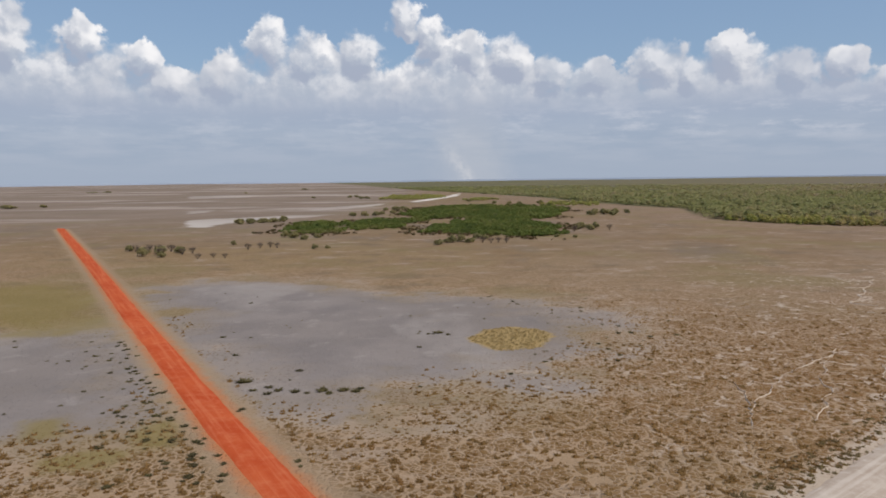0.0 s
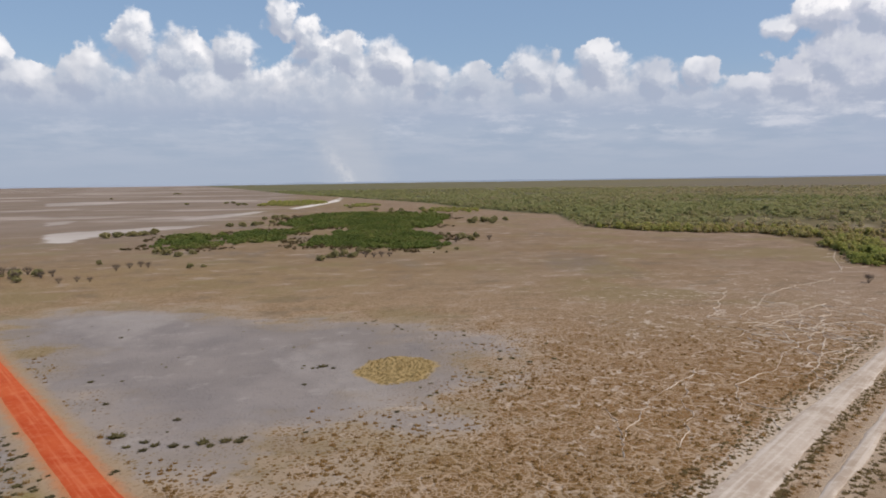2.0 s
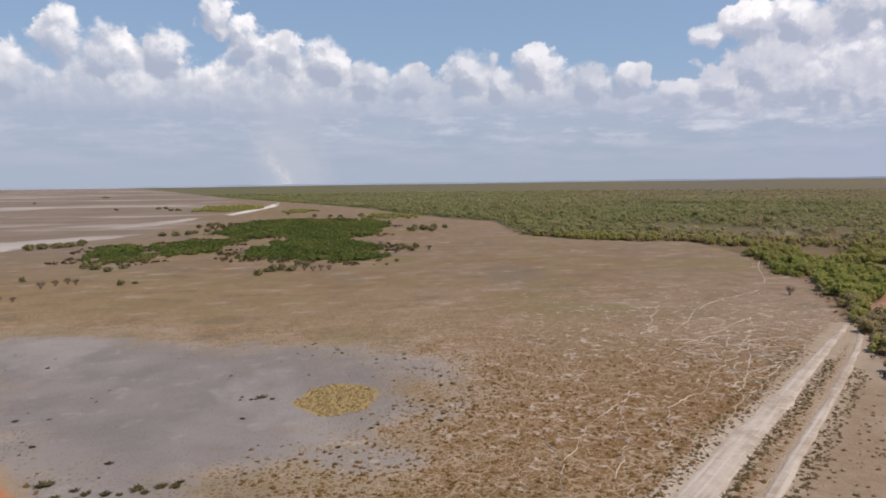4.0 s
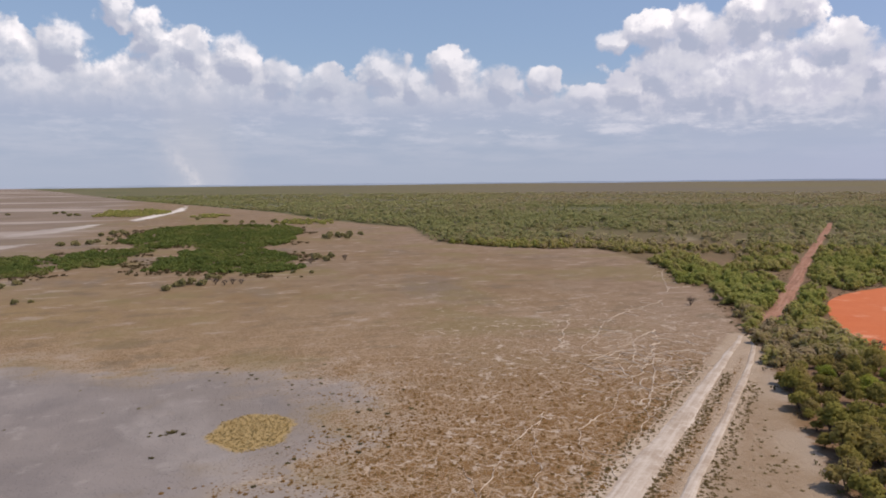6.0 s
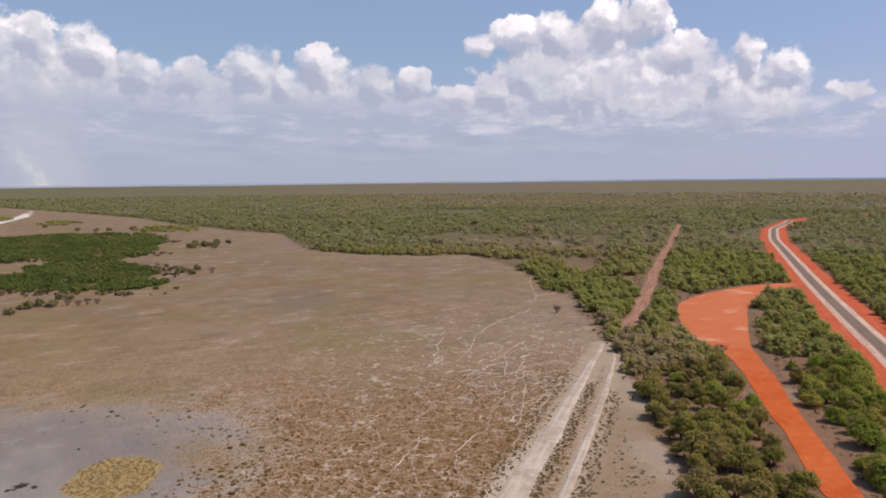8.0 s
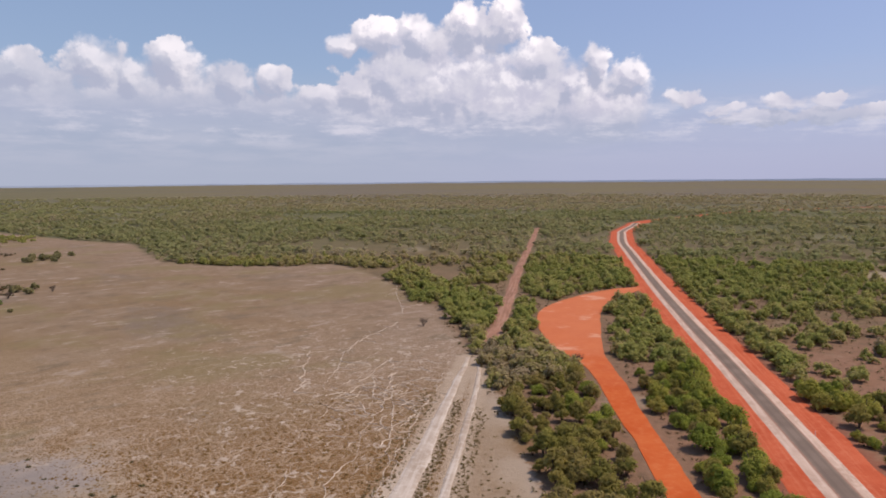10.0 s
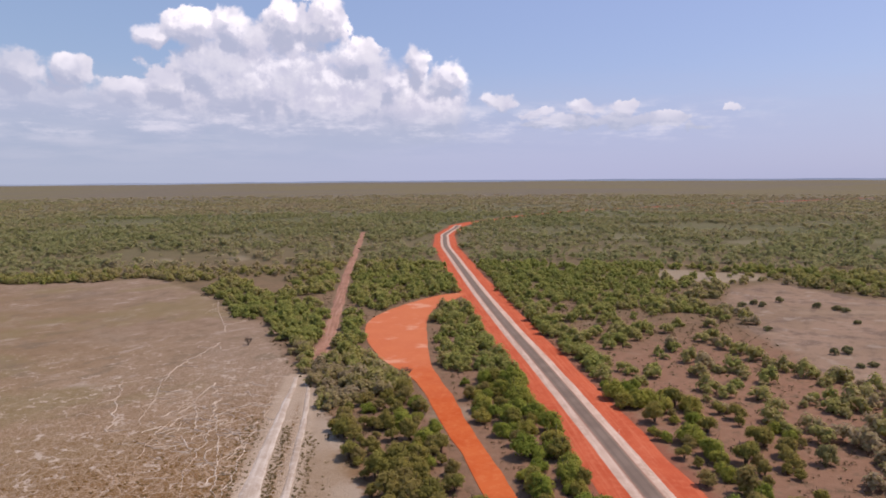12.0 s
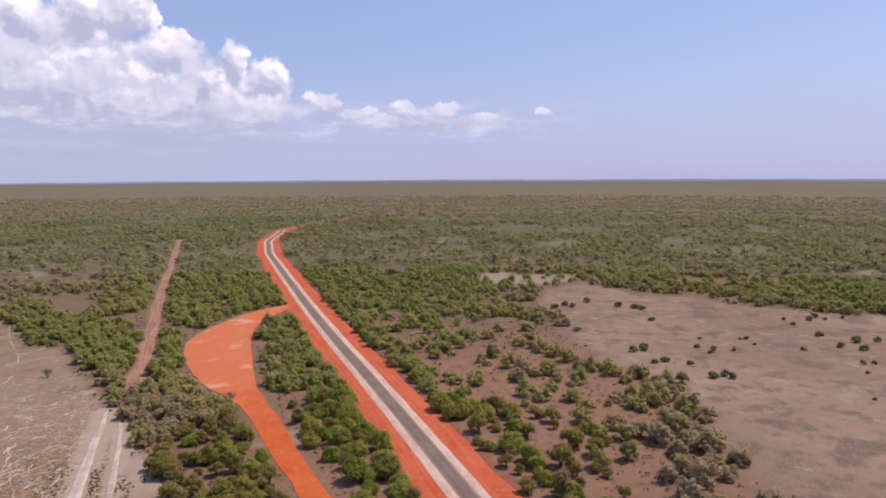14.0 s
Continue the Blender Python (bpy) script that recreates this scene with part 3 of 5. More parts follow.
def clearing_material():
    """Scraped earth: salmon crust in the wide basin, bare orange on the driven side track."""
    m = soil_material("red_clearing", (0.44, 0.085, 0.024), (0.50, 0.12, 0.038), (0.54, 0.17, 0.07), 0.8)
    g = Graph(m.node_tree)
    p = m.node_tree.nodes["Principled BSDF"]
    was = p.inputs["Base Color"].links[0].from_socket
    where = g.n("ShaderNodeNewGeometry").outputs["Position"]
    x = g.n("ShaderNodeSeparateXYZ")
    g.put(x.inputs[0], where)
    far = g.math("MULTIPLY_ADD", g.noise(where, 0.05, 4.0), 60.0, x.outputs[0])
    c = g.mix(g.step(far, 150, 200, 0.0, 0.6), was, (0.51, 0.18, 0.095))
    c = g.mix(g.math("MULTIPLY", g.step(g.noise(where, 0.09, 5.0, 0.6), 0.55, 0.68), g.step(far, 140, 190)), c, (0.56, 0.26, 0.165))
    g.put(p.inputs["Base Color"], c)
    return m


def leaf_material(name, tones, by_object):
    """Foliage; tones from dark to dry, picked tree by tree."""
    m, g, p, w = material(name, 0.7)
    pick = g.n("ShaderNodeObjectInfo").outputs["Random"] if by_object else g.attr("tint")
    pick = g.math("MULTIPLY_ADD", g.attr("leafy"), 0.35, g.math("MULTIPLY_ADD", pick, 0.85, -0.1))
    ramp = g.n("ShaderNodeValToRGB")
    while len(ramp.color_ramp.elements) < len(tones):
        ramp.color_ramp.elements.new(0.5)
    for e, (at, c) in zip(ramp.color_ramp.elements, tones):
        e.position, e.color = at, (*c, 1)
    g.put(ramp.inputs[0], pick)
    c = g.mix(g.step(g.noise(w, 0.55, 4.0, 0.6), 0.35, 0.7), g.mix(0.3, ramp.outputs[0], (0.03, 0.04, 0.018)), ramp.outputs[0])
    c = g.mix(g.math("MULTIPLY", g.step(g.noise(w, 2.0, 2.0), 0.5, 0.75), 0.4), c, g.mix(1.0, ramp.outputs[0], (1.35, 1.4, 1.15), "MULTIPLY"))
    g.put(p.inputs["Base Color"], c)
    glow = g.n("ShaderNodeBsdfTranslucent")
    g.put(glow.inputs[0], c)
    both = g.n("ShaderNodeMixShader")
    both.inputs[0].default_value = 0.5
    m.node_tree.links.new(p.outputs[0], both.inputs[1])
    m.node_tree.links.new(glow.outputs[0], both.inputs[2])
    m.node_tree.links.new(both.outputs[0], m.node_tree.nodes["Material Output"].inputs[0])
    return m


def plain_material(name, a, b, scale=3.0, rough=0.9):
    m, g, p, w = material(name, rough)
    n = g.noise(w, scale, 4.0, 0.6)
    g.put(p.inputs["Base Color"], g.mix(g.step(n, 0.3, 0.7), a, b))
    bump(g, p, n, 0.03)
    return m


def seal_material():
    """Worn bitumen: aggregate, two polished wheel paths, patches and dusty edges."""
    m, g, p, w = material("bitumen", 0.85)
    across = g.attr("across")
    n2, n3, n4 = g.noise(w, 0.15, 5.0), g.noise(w, 1.0, 4.0, 0.6), g.noise(w, 9.0, 2.0)
    c = g.mix(g.step(n2, 0.35, 0.65), (0.165, 0.12, 0.096), (0.215, 0.16, 0.13))
    c = g.mix(g.math("MULTIPLY", n4, 0.4), c, (0.19, 0.155, 0.14))
    wheel = g.step(g.math("ABSOLUTE", g.math("SUBTRACT", g.math("ABSOLUTE", across), 0.48)), 0.28, 0.05)
    c = g.mix(g.math("MULTIPLY", wheel, 0.45), c, (0.14, 0.105, 0.086))
    c = g.mix(g.step(g.math("MULTIPLY_ADD", n3, 0.4, g.math("ABSOLUTE", across)), 0.95, 1.3), c, (0.34, 0.20, 0.15))
    g.put(p.inputs["Base Color"], c)
    bump(g, p, n4, 0.02)
    return m


GROUND = ground_material()
RED = soil_material("red_earth", (0.40, 0.064, 0.022), (0.47, 0.098, 0.036), (0.54, 0.165, 0.08), 1.0, (-0.5, 0.86))
VERGE = soil_material("red_verge", (0.40, 0.08, 0.037), (0.47, 0.108, 0.052), (0.53, 0.165, 0.093), 1.0, (0.8, 0.6))
CLEARING = clearing_material()
PALE = soil_material("pale_sand", (0.34, 0.265, 0.21), (0.46, 0.385, 0.33), (0.58, 0.51, 0.455), 1.2, (0.78, 0.62))
TRAIL = soil_material("trodden_soil", (0.40, 0.32, 0.255), (0.50, 0.42, 0.35), (0.60, 0.53, 0.46), 1.5)
BROWN_TRACK = soil_material("brown_track", (0.22, 0.115, 0.08), (0.33, 0.175, 0.125), (0.42, 0.26, 0.20), 1.0, (0.79, 0.61))
SHOULDER = soil_material("gravel_shoulder", (0.40, 0.28, 0.22), (0.52, 0.38, 0.31), (0.62, 0.48, 0.41), 1.5, (0.8, 0.6))
SEAL = seal_material()
BARK = plain_material("bark", (0.085, 0.06, 0.045), (0.16, 0.125, 0.10), 4.0)
TWIG = plain_material("grey_twig", (0.10, 0.075, 0.06), (0.18, 0.14, 0.115), 4.0)
# air haze put into base colour and emission; the ring is no lamp
HAZE_GLOW = plain_material("distant_haze", (0.17, 0.20, 0.25), (0.22, 0.25, 0.30), 0.004)
haze = HAZE_GLOW.node_tree.nodes["Principled BSDF"]
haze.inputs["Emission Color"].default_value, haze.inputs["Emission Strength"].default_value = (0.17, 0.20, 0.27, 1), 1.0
GREEN_TONES = [(0.0, (0.275, 0.325, 0.06)), (0.35, (0.335, 0.365, 0.07)), (0.65, (0.395, 0.38, 0.082)), (0.85, (0.43, 0.365, 0.095)), (1.0, (0.43, 0.33, 0.11))]
MID_TONES = [(0.0, (0.33, 0.355, 0.10)), (0.3, (0.395, 0.39, 0.12)), (0.55, (0.445, 0.39, 0.145)), (0.75, (0.47, 0.38, 0.20)), (1.0, (0.46, 0.355, 0.245))]
# far leaves greyer than MID_TONES: some distance haze is put into their colour
FAR_TONES = [(0.0, (0.305, 0.315, 0.135)), (0.4, (0.365, 0.34, 0.165)), (0.75, (0.43, 0.35, 0.215)), (1.0, (0.43, 0.335, 0.255))]
LEAF = leaf_material("leaves", MID_TONES, False)
LEAF_FAR = leaf_material("leaves_far", FAR_TONES, False)
LEAF_OWN = leaf_material("leaves_single", GREEN_TONES[:4], True)
LEAF_DRY = leaf_material("leaves_dry", [(0.0, (0.30, 0.275, 0.075)), (0.5, (0.36, 0.30, 0.085)), (1.0, (0.37, 0.285, 0.12))], True)
LEAF_GREY = leaf_material("leaves_grey", [(0.0, (0.30, 0.285, 0.115)), (1.0, (0.37, 0.315, 0.15))], True)
LEAF_SWAMP = leaf_material("leaves_swamp", [(0.0, (0.115, 0.15, 0.045)), (0.5, (0.175, 0.215, 0.06)), (0.8, (0.25, 0.26, 0.08)), (1.0, (0.28, 0.235, 0.12))], False)
LEAF_SHRUB = leaf_material("leaves_shrub", [(0.0, (0.27, 0.25, 0.12)), (1.0, (0.36, 0.31, 0.155))], True)
BRUSH = leaf_material("brush", [(0.0, (0.12, 0.085, 0.045)), (0.4, (0.17, 0.115, 0.065)), (0.7, (0.20, 0.15, 0.09)), (1.0, (0.14, 0.15, 0.05))], False)
SEDGE = leaf_material("sedge", [(0.0, (0.120, 0.098, 0.056)), (1.0, (0.19, 0.155, 0.07))], True)
TUFT = leaf_material("tuft", [(0.0, (0.20, 0.14, 0.075)), (0.6, (0.25, 0.18, 0.085)), (1.0, (0.31, 0.22, 0.10))], False)
STRAW = leaf_material("straw", [(0.0, (0.25, 0.135, 0.055)), (0.5, (0.30, 0.175, 0.072)), (1.0, (0.35, 0.225, 0.105))], False)


# ---- mesh makers ----
def mesh_from(name, verts, faces, mat, smooth=False, **values):
    """A mesh from arrays; values: a number for each point, kept as attributes."""
    verts, faces = np.asarray(verts, np.float32), np.asarray(faces, np.int32)
    me = bpy.data.meshes.new(name)
    me.vertices.add(len(verts))
    me.vertices.foreach_set("co", verts.ravel())
    k = faces.shape[1]
    me.loops.add(faces.size)
    me.loops.foreach_set("vertex_index", faces.ravel())
    me.polygons.add(len(faces))
    me.polygons.foreach_set("loop_start", np.arange(0, faces.size, k, dtype=np.int32))
    me.polygons.foreach_set("loop_total", np.full(len(faces), k, np.int32))
    me.polygons.foreach_set("use_smooth", np.full(len(faces), smooth))
    me.materials.append(mat)
    for key, value in values.items():
        me.attributes.new(key, "FLOAT", "POINT").data.foreach_set("value", np.asarray(value, np.float32))
    me.update(calc_edges=True)
    return me


def part(name, me, parent, label=""):
    ob = new(name, me)
    ob.parent = parent
    if label:
        ob["label"] = label
    return ob


def ribbon(name, line, half, mat, z=0.05, wobble=0.2, seed=1, drop=0.12):
    """A band of earth or bitumen along a line, gently crowned, with uneven edges that go into the ground."""
    line = np.asarray(line)
    way = np.gradient(line, axis=0)
    way /= np.linalg.norm(way, axis=1)[:, None]
    side = np.stack([-way[:, 1], way[:, 0]], 1)
    half = np.broadcast_to(half, len(line))
    rng = np.random.RandomState(seed)
    cols = [(-1.12, -drop), (-1.0, 0.0), (-0.55, 0.05), (0.0, 0.08), (0.55, 0.05), (1.0, 0.0), (1.12, -drop)]
    rows, across = [], []
    rough = [np.convolve(rng.randn(len(line) + 8), np.ones(5) / 5, "same")[4:-4] for _ in range(2)]
    for c, dz in cols:
        edge = rough[c > 0] * wobble * (abs(c) > 0.9)
        off = half * c + np.sign(c) * edge
        rows.append(np.column_stack([line + side * off[:, None], np.full(len(line), z + dz)]))
        across.append(np.full(len(line), c))
    v = np.stack(rows, 1).reshape(-1, 3)
    n, k = len(line), len(cols)
    i = (np.arange(n - 1)[:, None] * k + np.arange(k - 1)[None]).ravel()
    f = np.stack([i, i + k, i + k + 1, i + 1], 1)[:, ::-1]
    return mesh_from(name, v, f, mat, True, across=np.stack(across, 1).ravel())


# ---- ground ----
def far_edge(a):
    """Height of the land at the horizon, by azimuth in degrees: lowest over the plain."""
    return np.interp((a + 180) % 360 - 180, [-60, -32, 0, 30, 60, 95, 130], [6, 3, 6, 13, 22, 26, 12])


def far_rise(p):
    t = np.clip((np.linalg.norm(p, axis=1) - 1900) / 3050, 0, 1)
    return far_edge(np.degrees(np.arctan2(p[:, 0], p[:, 1]))) * t * t * (3 - 2 * t)


def build_ground():
    rings = np.concatenate([[0.0, 6, 12, 18], 24 * 1.0225 ** np.arange(0, 240)])
    rings = np.append(rings[rings < 4850], 4950)
    view = np.linspace(-45, 118, 440, endpoint=False)
    rest = np.linspace(118, 315, 90, endpoint=False)
    ang = np.radians(np.concatenate([view, rest]))
    R, A = np.meshgrid(rings[1:], ang, indexing="ij")
    xy = np.column_stack([(R * np.sin(A)).ravel(), (R * np.cos(A)).ravel()])
    xy = np.vstack([[[0, 0]], xy])
    r = np.linalg.norm(xy, axis=1)
    z = far_rise(xy) + (lattice(xy, 420.0, 5) - 0.5) * 5 * np.clip((r - 1900) / 3050, 0, 1)
    n, k = len(rings) - 1, len(ang)
    i = np.arange(n - 1)[:, None] * k
    j = np.arange(k)[None]
    a, b = i + j, i + (j + 1) % k
    quads = np.stack([a, a + k, b + k, b], -1).reshape(-1, 4) + 1
    fan = np.column_stack([np.zeros(k, int), 1 + (np.arange(k) + 1) % k, 1 + np.arange(k), 1 + np.arange(k)])[:, :3]
    tris = np.vstack([fan[:, ::-1], quads[:, [0, 1, 2]], quads[:, [0, 2, 3]]])[:, ::-1]
    x, y = xy.T
    wood = -area_depth(xy, PLAIN)
    clay = np.maximum(area_depth(xy, CLAY), area_depth(xy, CLAY_WEST))
    salt = np.maximum.reduce([area_depth(xy, s) for s in (SALT, SALT_FAR, SALT_WEST, SALT_STREAK, CREEK)])
    brown = np.exp(-(((x - 66) / 68) ** 2 + ((y - 84) / 58) ** 2) ** 1.5)
    grass = np.clip((250 - y - 0.3 * x) / 110, 0, 1) * np.where(x * 0.625 - y * 0.78 > -14, 0.3, 1.0)
    ochre = np.exp(-((x + 60) / 90) ** 2 - ((y - 215) / 60) ** 2)
    stock = np.exp(-((x - 95) / 60) ** 2 - ((y - 125) / 70) ** 2) + 0.5 * np.exp(-((x - 40) / 40) ** 2 - ((y - 75) / 30) ** 2)
    stock = np.clip(stock * 1.4, 0, 1) * (clay < -4) * (x * 0.625 - y * 0.78 < -17)
    rut = np.minimum(line_gap(xy, RUT_WEST[::4]) - 2.2, line_gap(xy, RUT_EAST[::4]) - 1.0)
    rut_west = np.where(x * 0.625 - y * 0.78 < -21.8, line_gap(xy, RUT_WEST[::4]) - np.interp(x, [50, 95], [2.2, 0.4]) + np.interp(x, [60, 95], [0.0, 2.0]), 9.0)
    red = np.minimum(np.hypot(x - 195, y - 197) - 4, line_gap(xy, ROAD[::3]) - 8.0, -area_depth(xy, LOOP))
    dirt = line_gap(xy, RED_ROAD[::4])
    flat = np.clip((y - 260) / 250, 0, 1) * np.clip((-30 - x) / 60, 0, 1)
    me = mesh_from("ground", np.column_stack([xy, z]), tris, GROUND, True, wood=wood, clay=clay, salt=salt, brown=brown, grass=grass, ochre=ochre,
                   stock=stock, rut=rut, rut_west=rut_west, red=red, dirt=dirt, flat=flat, yellow=area_depth(xy, YELLOW), yellow_west=np.maximum.reduce([area_depth(xy, YELLOW_WEST), *[area_depth(xy, a) * 6 for a in YELLOW_SPOTS]]),
                   browned=np.clip((r - 900) / 900, 0, 1) * np.clip((np.degrees(np.arctan2(x, y)) + 4) / 34, 0.15, 1), edge=np.exp(-np.clip(-wood, 0, 999) / 38) * np.clip((y - 92) / 40, 0, 1),
                   apron=np.clip((y - 30) / 8, 0, 1) * np.clip((118 - y) / 12, 0, 1), sandy=np.maximum.reduce([area_depth(xy, a) for a in SANDY]), burnt=area_depth(xy, BURNT), pink=np.exp(-(((x - 165) / 75) ** 2 + ((y - 38) / 55) ** 2) ** 2), open=area_depth(xy, OPEN), strip=np.clip((x * 0.625 - y * 0.78 + 17) / 3, 0, 1) * np.clip(-wood / 2, 0, 1) * np.clip((y - 25) / 10, 0, 1), far=np.clip((r - 200) / 500, 0, 1))
    tagged(new("ground", me), "dry floodplain and woodland soil, brown grass and grey clay", "ground", kind="structure")


build_ground()


# ring added at the horizon, its blue-grey glow stands for distance haze
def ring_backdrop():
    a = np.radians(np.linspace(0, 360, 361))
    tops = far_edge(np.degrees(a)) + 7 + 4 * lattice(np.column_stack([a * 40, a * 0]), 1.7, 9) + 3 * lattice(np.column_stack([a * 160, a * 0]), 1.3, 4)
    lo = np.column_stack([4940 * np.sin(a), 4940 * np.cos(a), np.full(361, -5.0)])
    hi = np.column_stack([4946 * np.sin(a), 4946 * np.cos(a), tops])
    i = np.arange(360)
    me = mesh_from("backdrop", np.vstack([lo, hi]), np.stack([i, i + 1, i + 362, i + 361], 1), HAZE_GLOW)
    tagged(new("backdrop", me), "line of distant woodland with blue-grey haze put in as glow", "horizon", kind="structure")


ring_backdrop()

# ---- roads and tracks ----
tagged(new("dirt_road", ribbon("dirt_road", RED_ROAD, 1.65, RED, 0.06, 0.14, 3)), "bright red dirt road across the grey flat", "dirt road", kind="structure")
tagged(new("wheel_track_west", ribbon("wheel_track", RUT_WEST, np.interp(RUT_WEST[:, 0], [30, 55, 92, 122], [2.3, 1.9, 1.1, 0.5]), PALE, 0.04, 0.24, 4)),
       "white sandy wheel track beside dry grass", "track", kind="structure")
tagged(new("wheel_track_east", ribbon("wheel_track", RUT_EAST, np.interp(RUT_EAST[:, 0], [40, 60, 90, 118], [0.7, 0.7, 0.65, 0.5]), PALE, 0.04, 0.22, 5)),
       "pale sandy wheel track with grassy middle", "track", kind="structure")
tagged(new("woodland_track", ribbon("woodland_track", TRACK, 2.1, BROWN_TRACK, 0.05, 0.5, 6)), "straight reddish brown track through woodland", "track", kind="structure")

sealed = tagged(new("sealed_road"), "narrow sealed road with pale gravel shoulders and red verges", "road", kind="structure")
part("verge", ribbon("verge", ROAD, np.interp(ROAD[:, 0], [100, 460, 660, 800], [8.0, 8.6, 7.0, 2.5]), VERGE, 0.05, 0.45, 7), sealed, "bright red earth verge")
short = ROAD[ROAD[:, 0] < 640]
part("shoulder", ribbon("shoulder", short, 3.45, SHOULDER, 0.14, 0.1, 8), sealed, "pale gravel shoulder")
part("seal", ribbon("seal", short, 1.6, SEAL, 0.24, 0.05, 9, 0.05), sealed, "worn grey bitumen")


def build_clearing():
    ring = smooth_line([*LOOP, LOOP[0]], 1.5)[:-1]
    rng = np.random.RandomState(12)
    ring = ring + np.column_stack([np.convolve(rng.randn(len(ring)), np.ones(4) / 4, "same") * 0.16 for _ in range(2)])
    bm = bmesh.new()
    top = [bm.verts.new((x, y, 0.1)) for x, y in ring]
    mid = ring.mean(0)
    low = [bm.verts.new((x + (x - mid[0]) * 0.004, y + (y - mid[1]) * 0.004, -0.1)) for x, y in ring]
    bm.faces.new(top)
    for k in range(len(top)):
        bm.faces.new((top[k - 1], low[k - 1], low[k], top[k]))
    bmesh.ops.triangulate(bm, faces=bm.faces[:])
    bmesh.ops.recalc_face_normals(bm, faces=bm.faces[:])
    me = bpy.data.meshes.new("clearing")
    bm.to_mesh(me)
    bm.free()
    me.materials.append(CLEARING)
    tagged(new("clearing", me), "scraped orange-red earth clearing and side track", "clearing", kind="structure")


build_clearing()


def build_trails():
    """Trodden trails, each with a few short spurs that wander off."""
    rng = np.random.RandomState(90)
    lines = []
    for way in TRAILS:
        line = smooth_line(way, 0.7)
        line = line + np.column_stack([np.convolve(rng.randn(len(line)), np.ones(4) / 4, "same") for _ in range(2)]) * 0.6
        faint = np.mean(line[:, 0]) < 62
        lines.append((line, (0.02 if faint else 0.05) + 0.05 * rng.rand()))
        if faint:
            continue
        for _ in range(max(1, len(line) // 14)):
            at = rng.randint(2, len(line) - 2)
            turn = math.atan2(*(line[at + 1] - line[at - 1])[::-1]) + rng.choice([-1, 1]) * (0.5 + 0.9 * rng.rand())
            turns = turn + np.cumsum(rng.randn(rng.randint(5, 16)) * 0.3)
            spur = line[at] + np.vstack([[0, 0], np.cumsum(np.column_stack([np.cos(turns), np.sin(turns)]) * 0.75, 0)])
            lines.append((spur, 0.03 + 0.05 * rng.rand()))
    # broken scraps of trail where the stock gather
    for _ in range(90):
        turns = 0.9 + rng.randn() * 0.8 + np.cumsum(rng.randn(rng.randint(4, 11)) * 0.4)
        start = np.array([93.0, 118.0]) + rng.randn() * 15 * np.array([0.62, 0.78]) + rng.randn() * 9 * np.array([0.78, -0.62])
        scrap = start + np.cumsum(np.column_stack([np.cos(turns), np.sin(turns)]) * 0.7, 0)
        if area_depth(scrap, PLAIN).min() > 8:
            lines.append((scrap, 0.03 + 0.06 * rng.rand()))
    for number, (line, half) in enumerate(lines):
        halves = half * (0.35 + 1.3 * np.convolve(rng.rand(len(line) + 4), np.ones(5) / 5, "valid"))
        tagged(new("stock_trail", ribbon("stock_trail", line, halves, TRAIL, 0.02, 0.1, 60 + number, 0.06)),
               "narrow pale trail trodden through brown grass", "trail", kind="structure")


build_trails()


# ---- plants ----
def ball_faces():
    bm = bmesh.new()
    bmesh.ops.create_icosphere(bm, subdivisions=1, radius=1.0)
    bm.verts.ensure_lookup_table()
    v = np.array([p.co[:] for p in bm.verts])
    f = np.array([[q.index for q in p.verts] for p in bm.faces])
    bm.free()
    return v, f


BALL_V, BALL_F = ball_faces()


def unit(rng, n):
    d = rng.randn(n, 3)
    return d / np.linalg.norm(d, axis=1)[:, None]


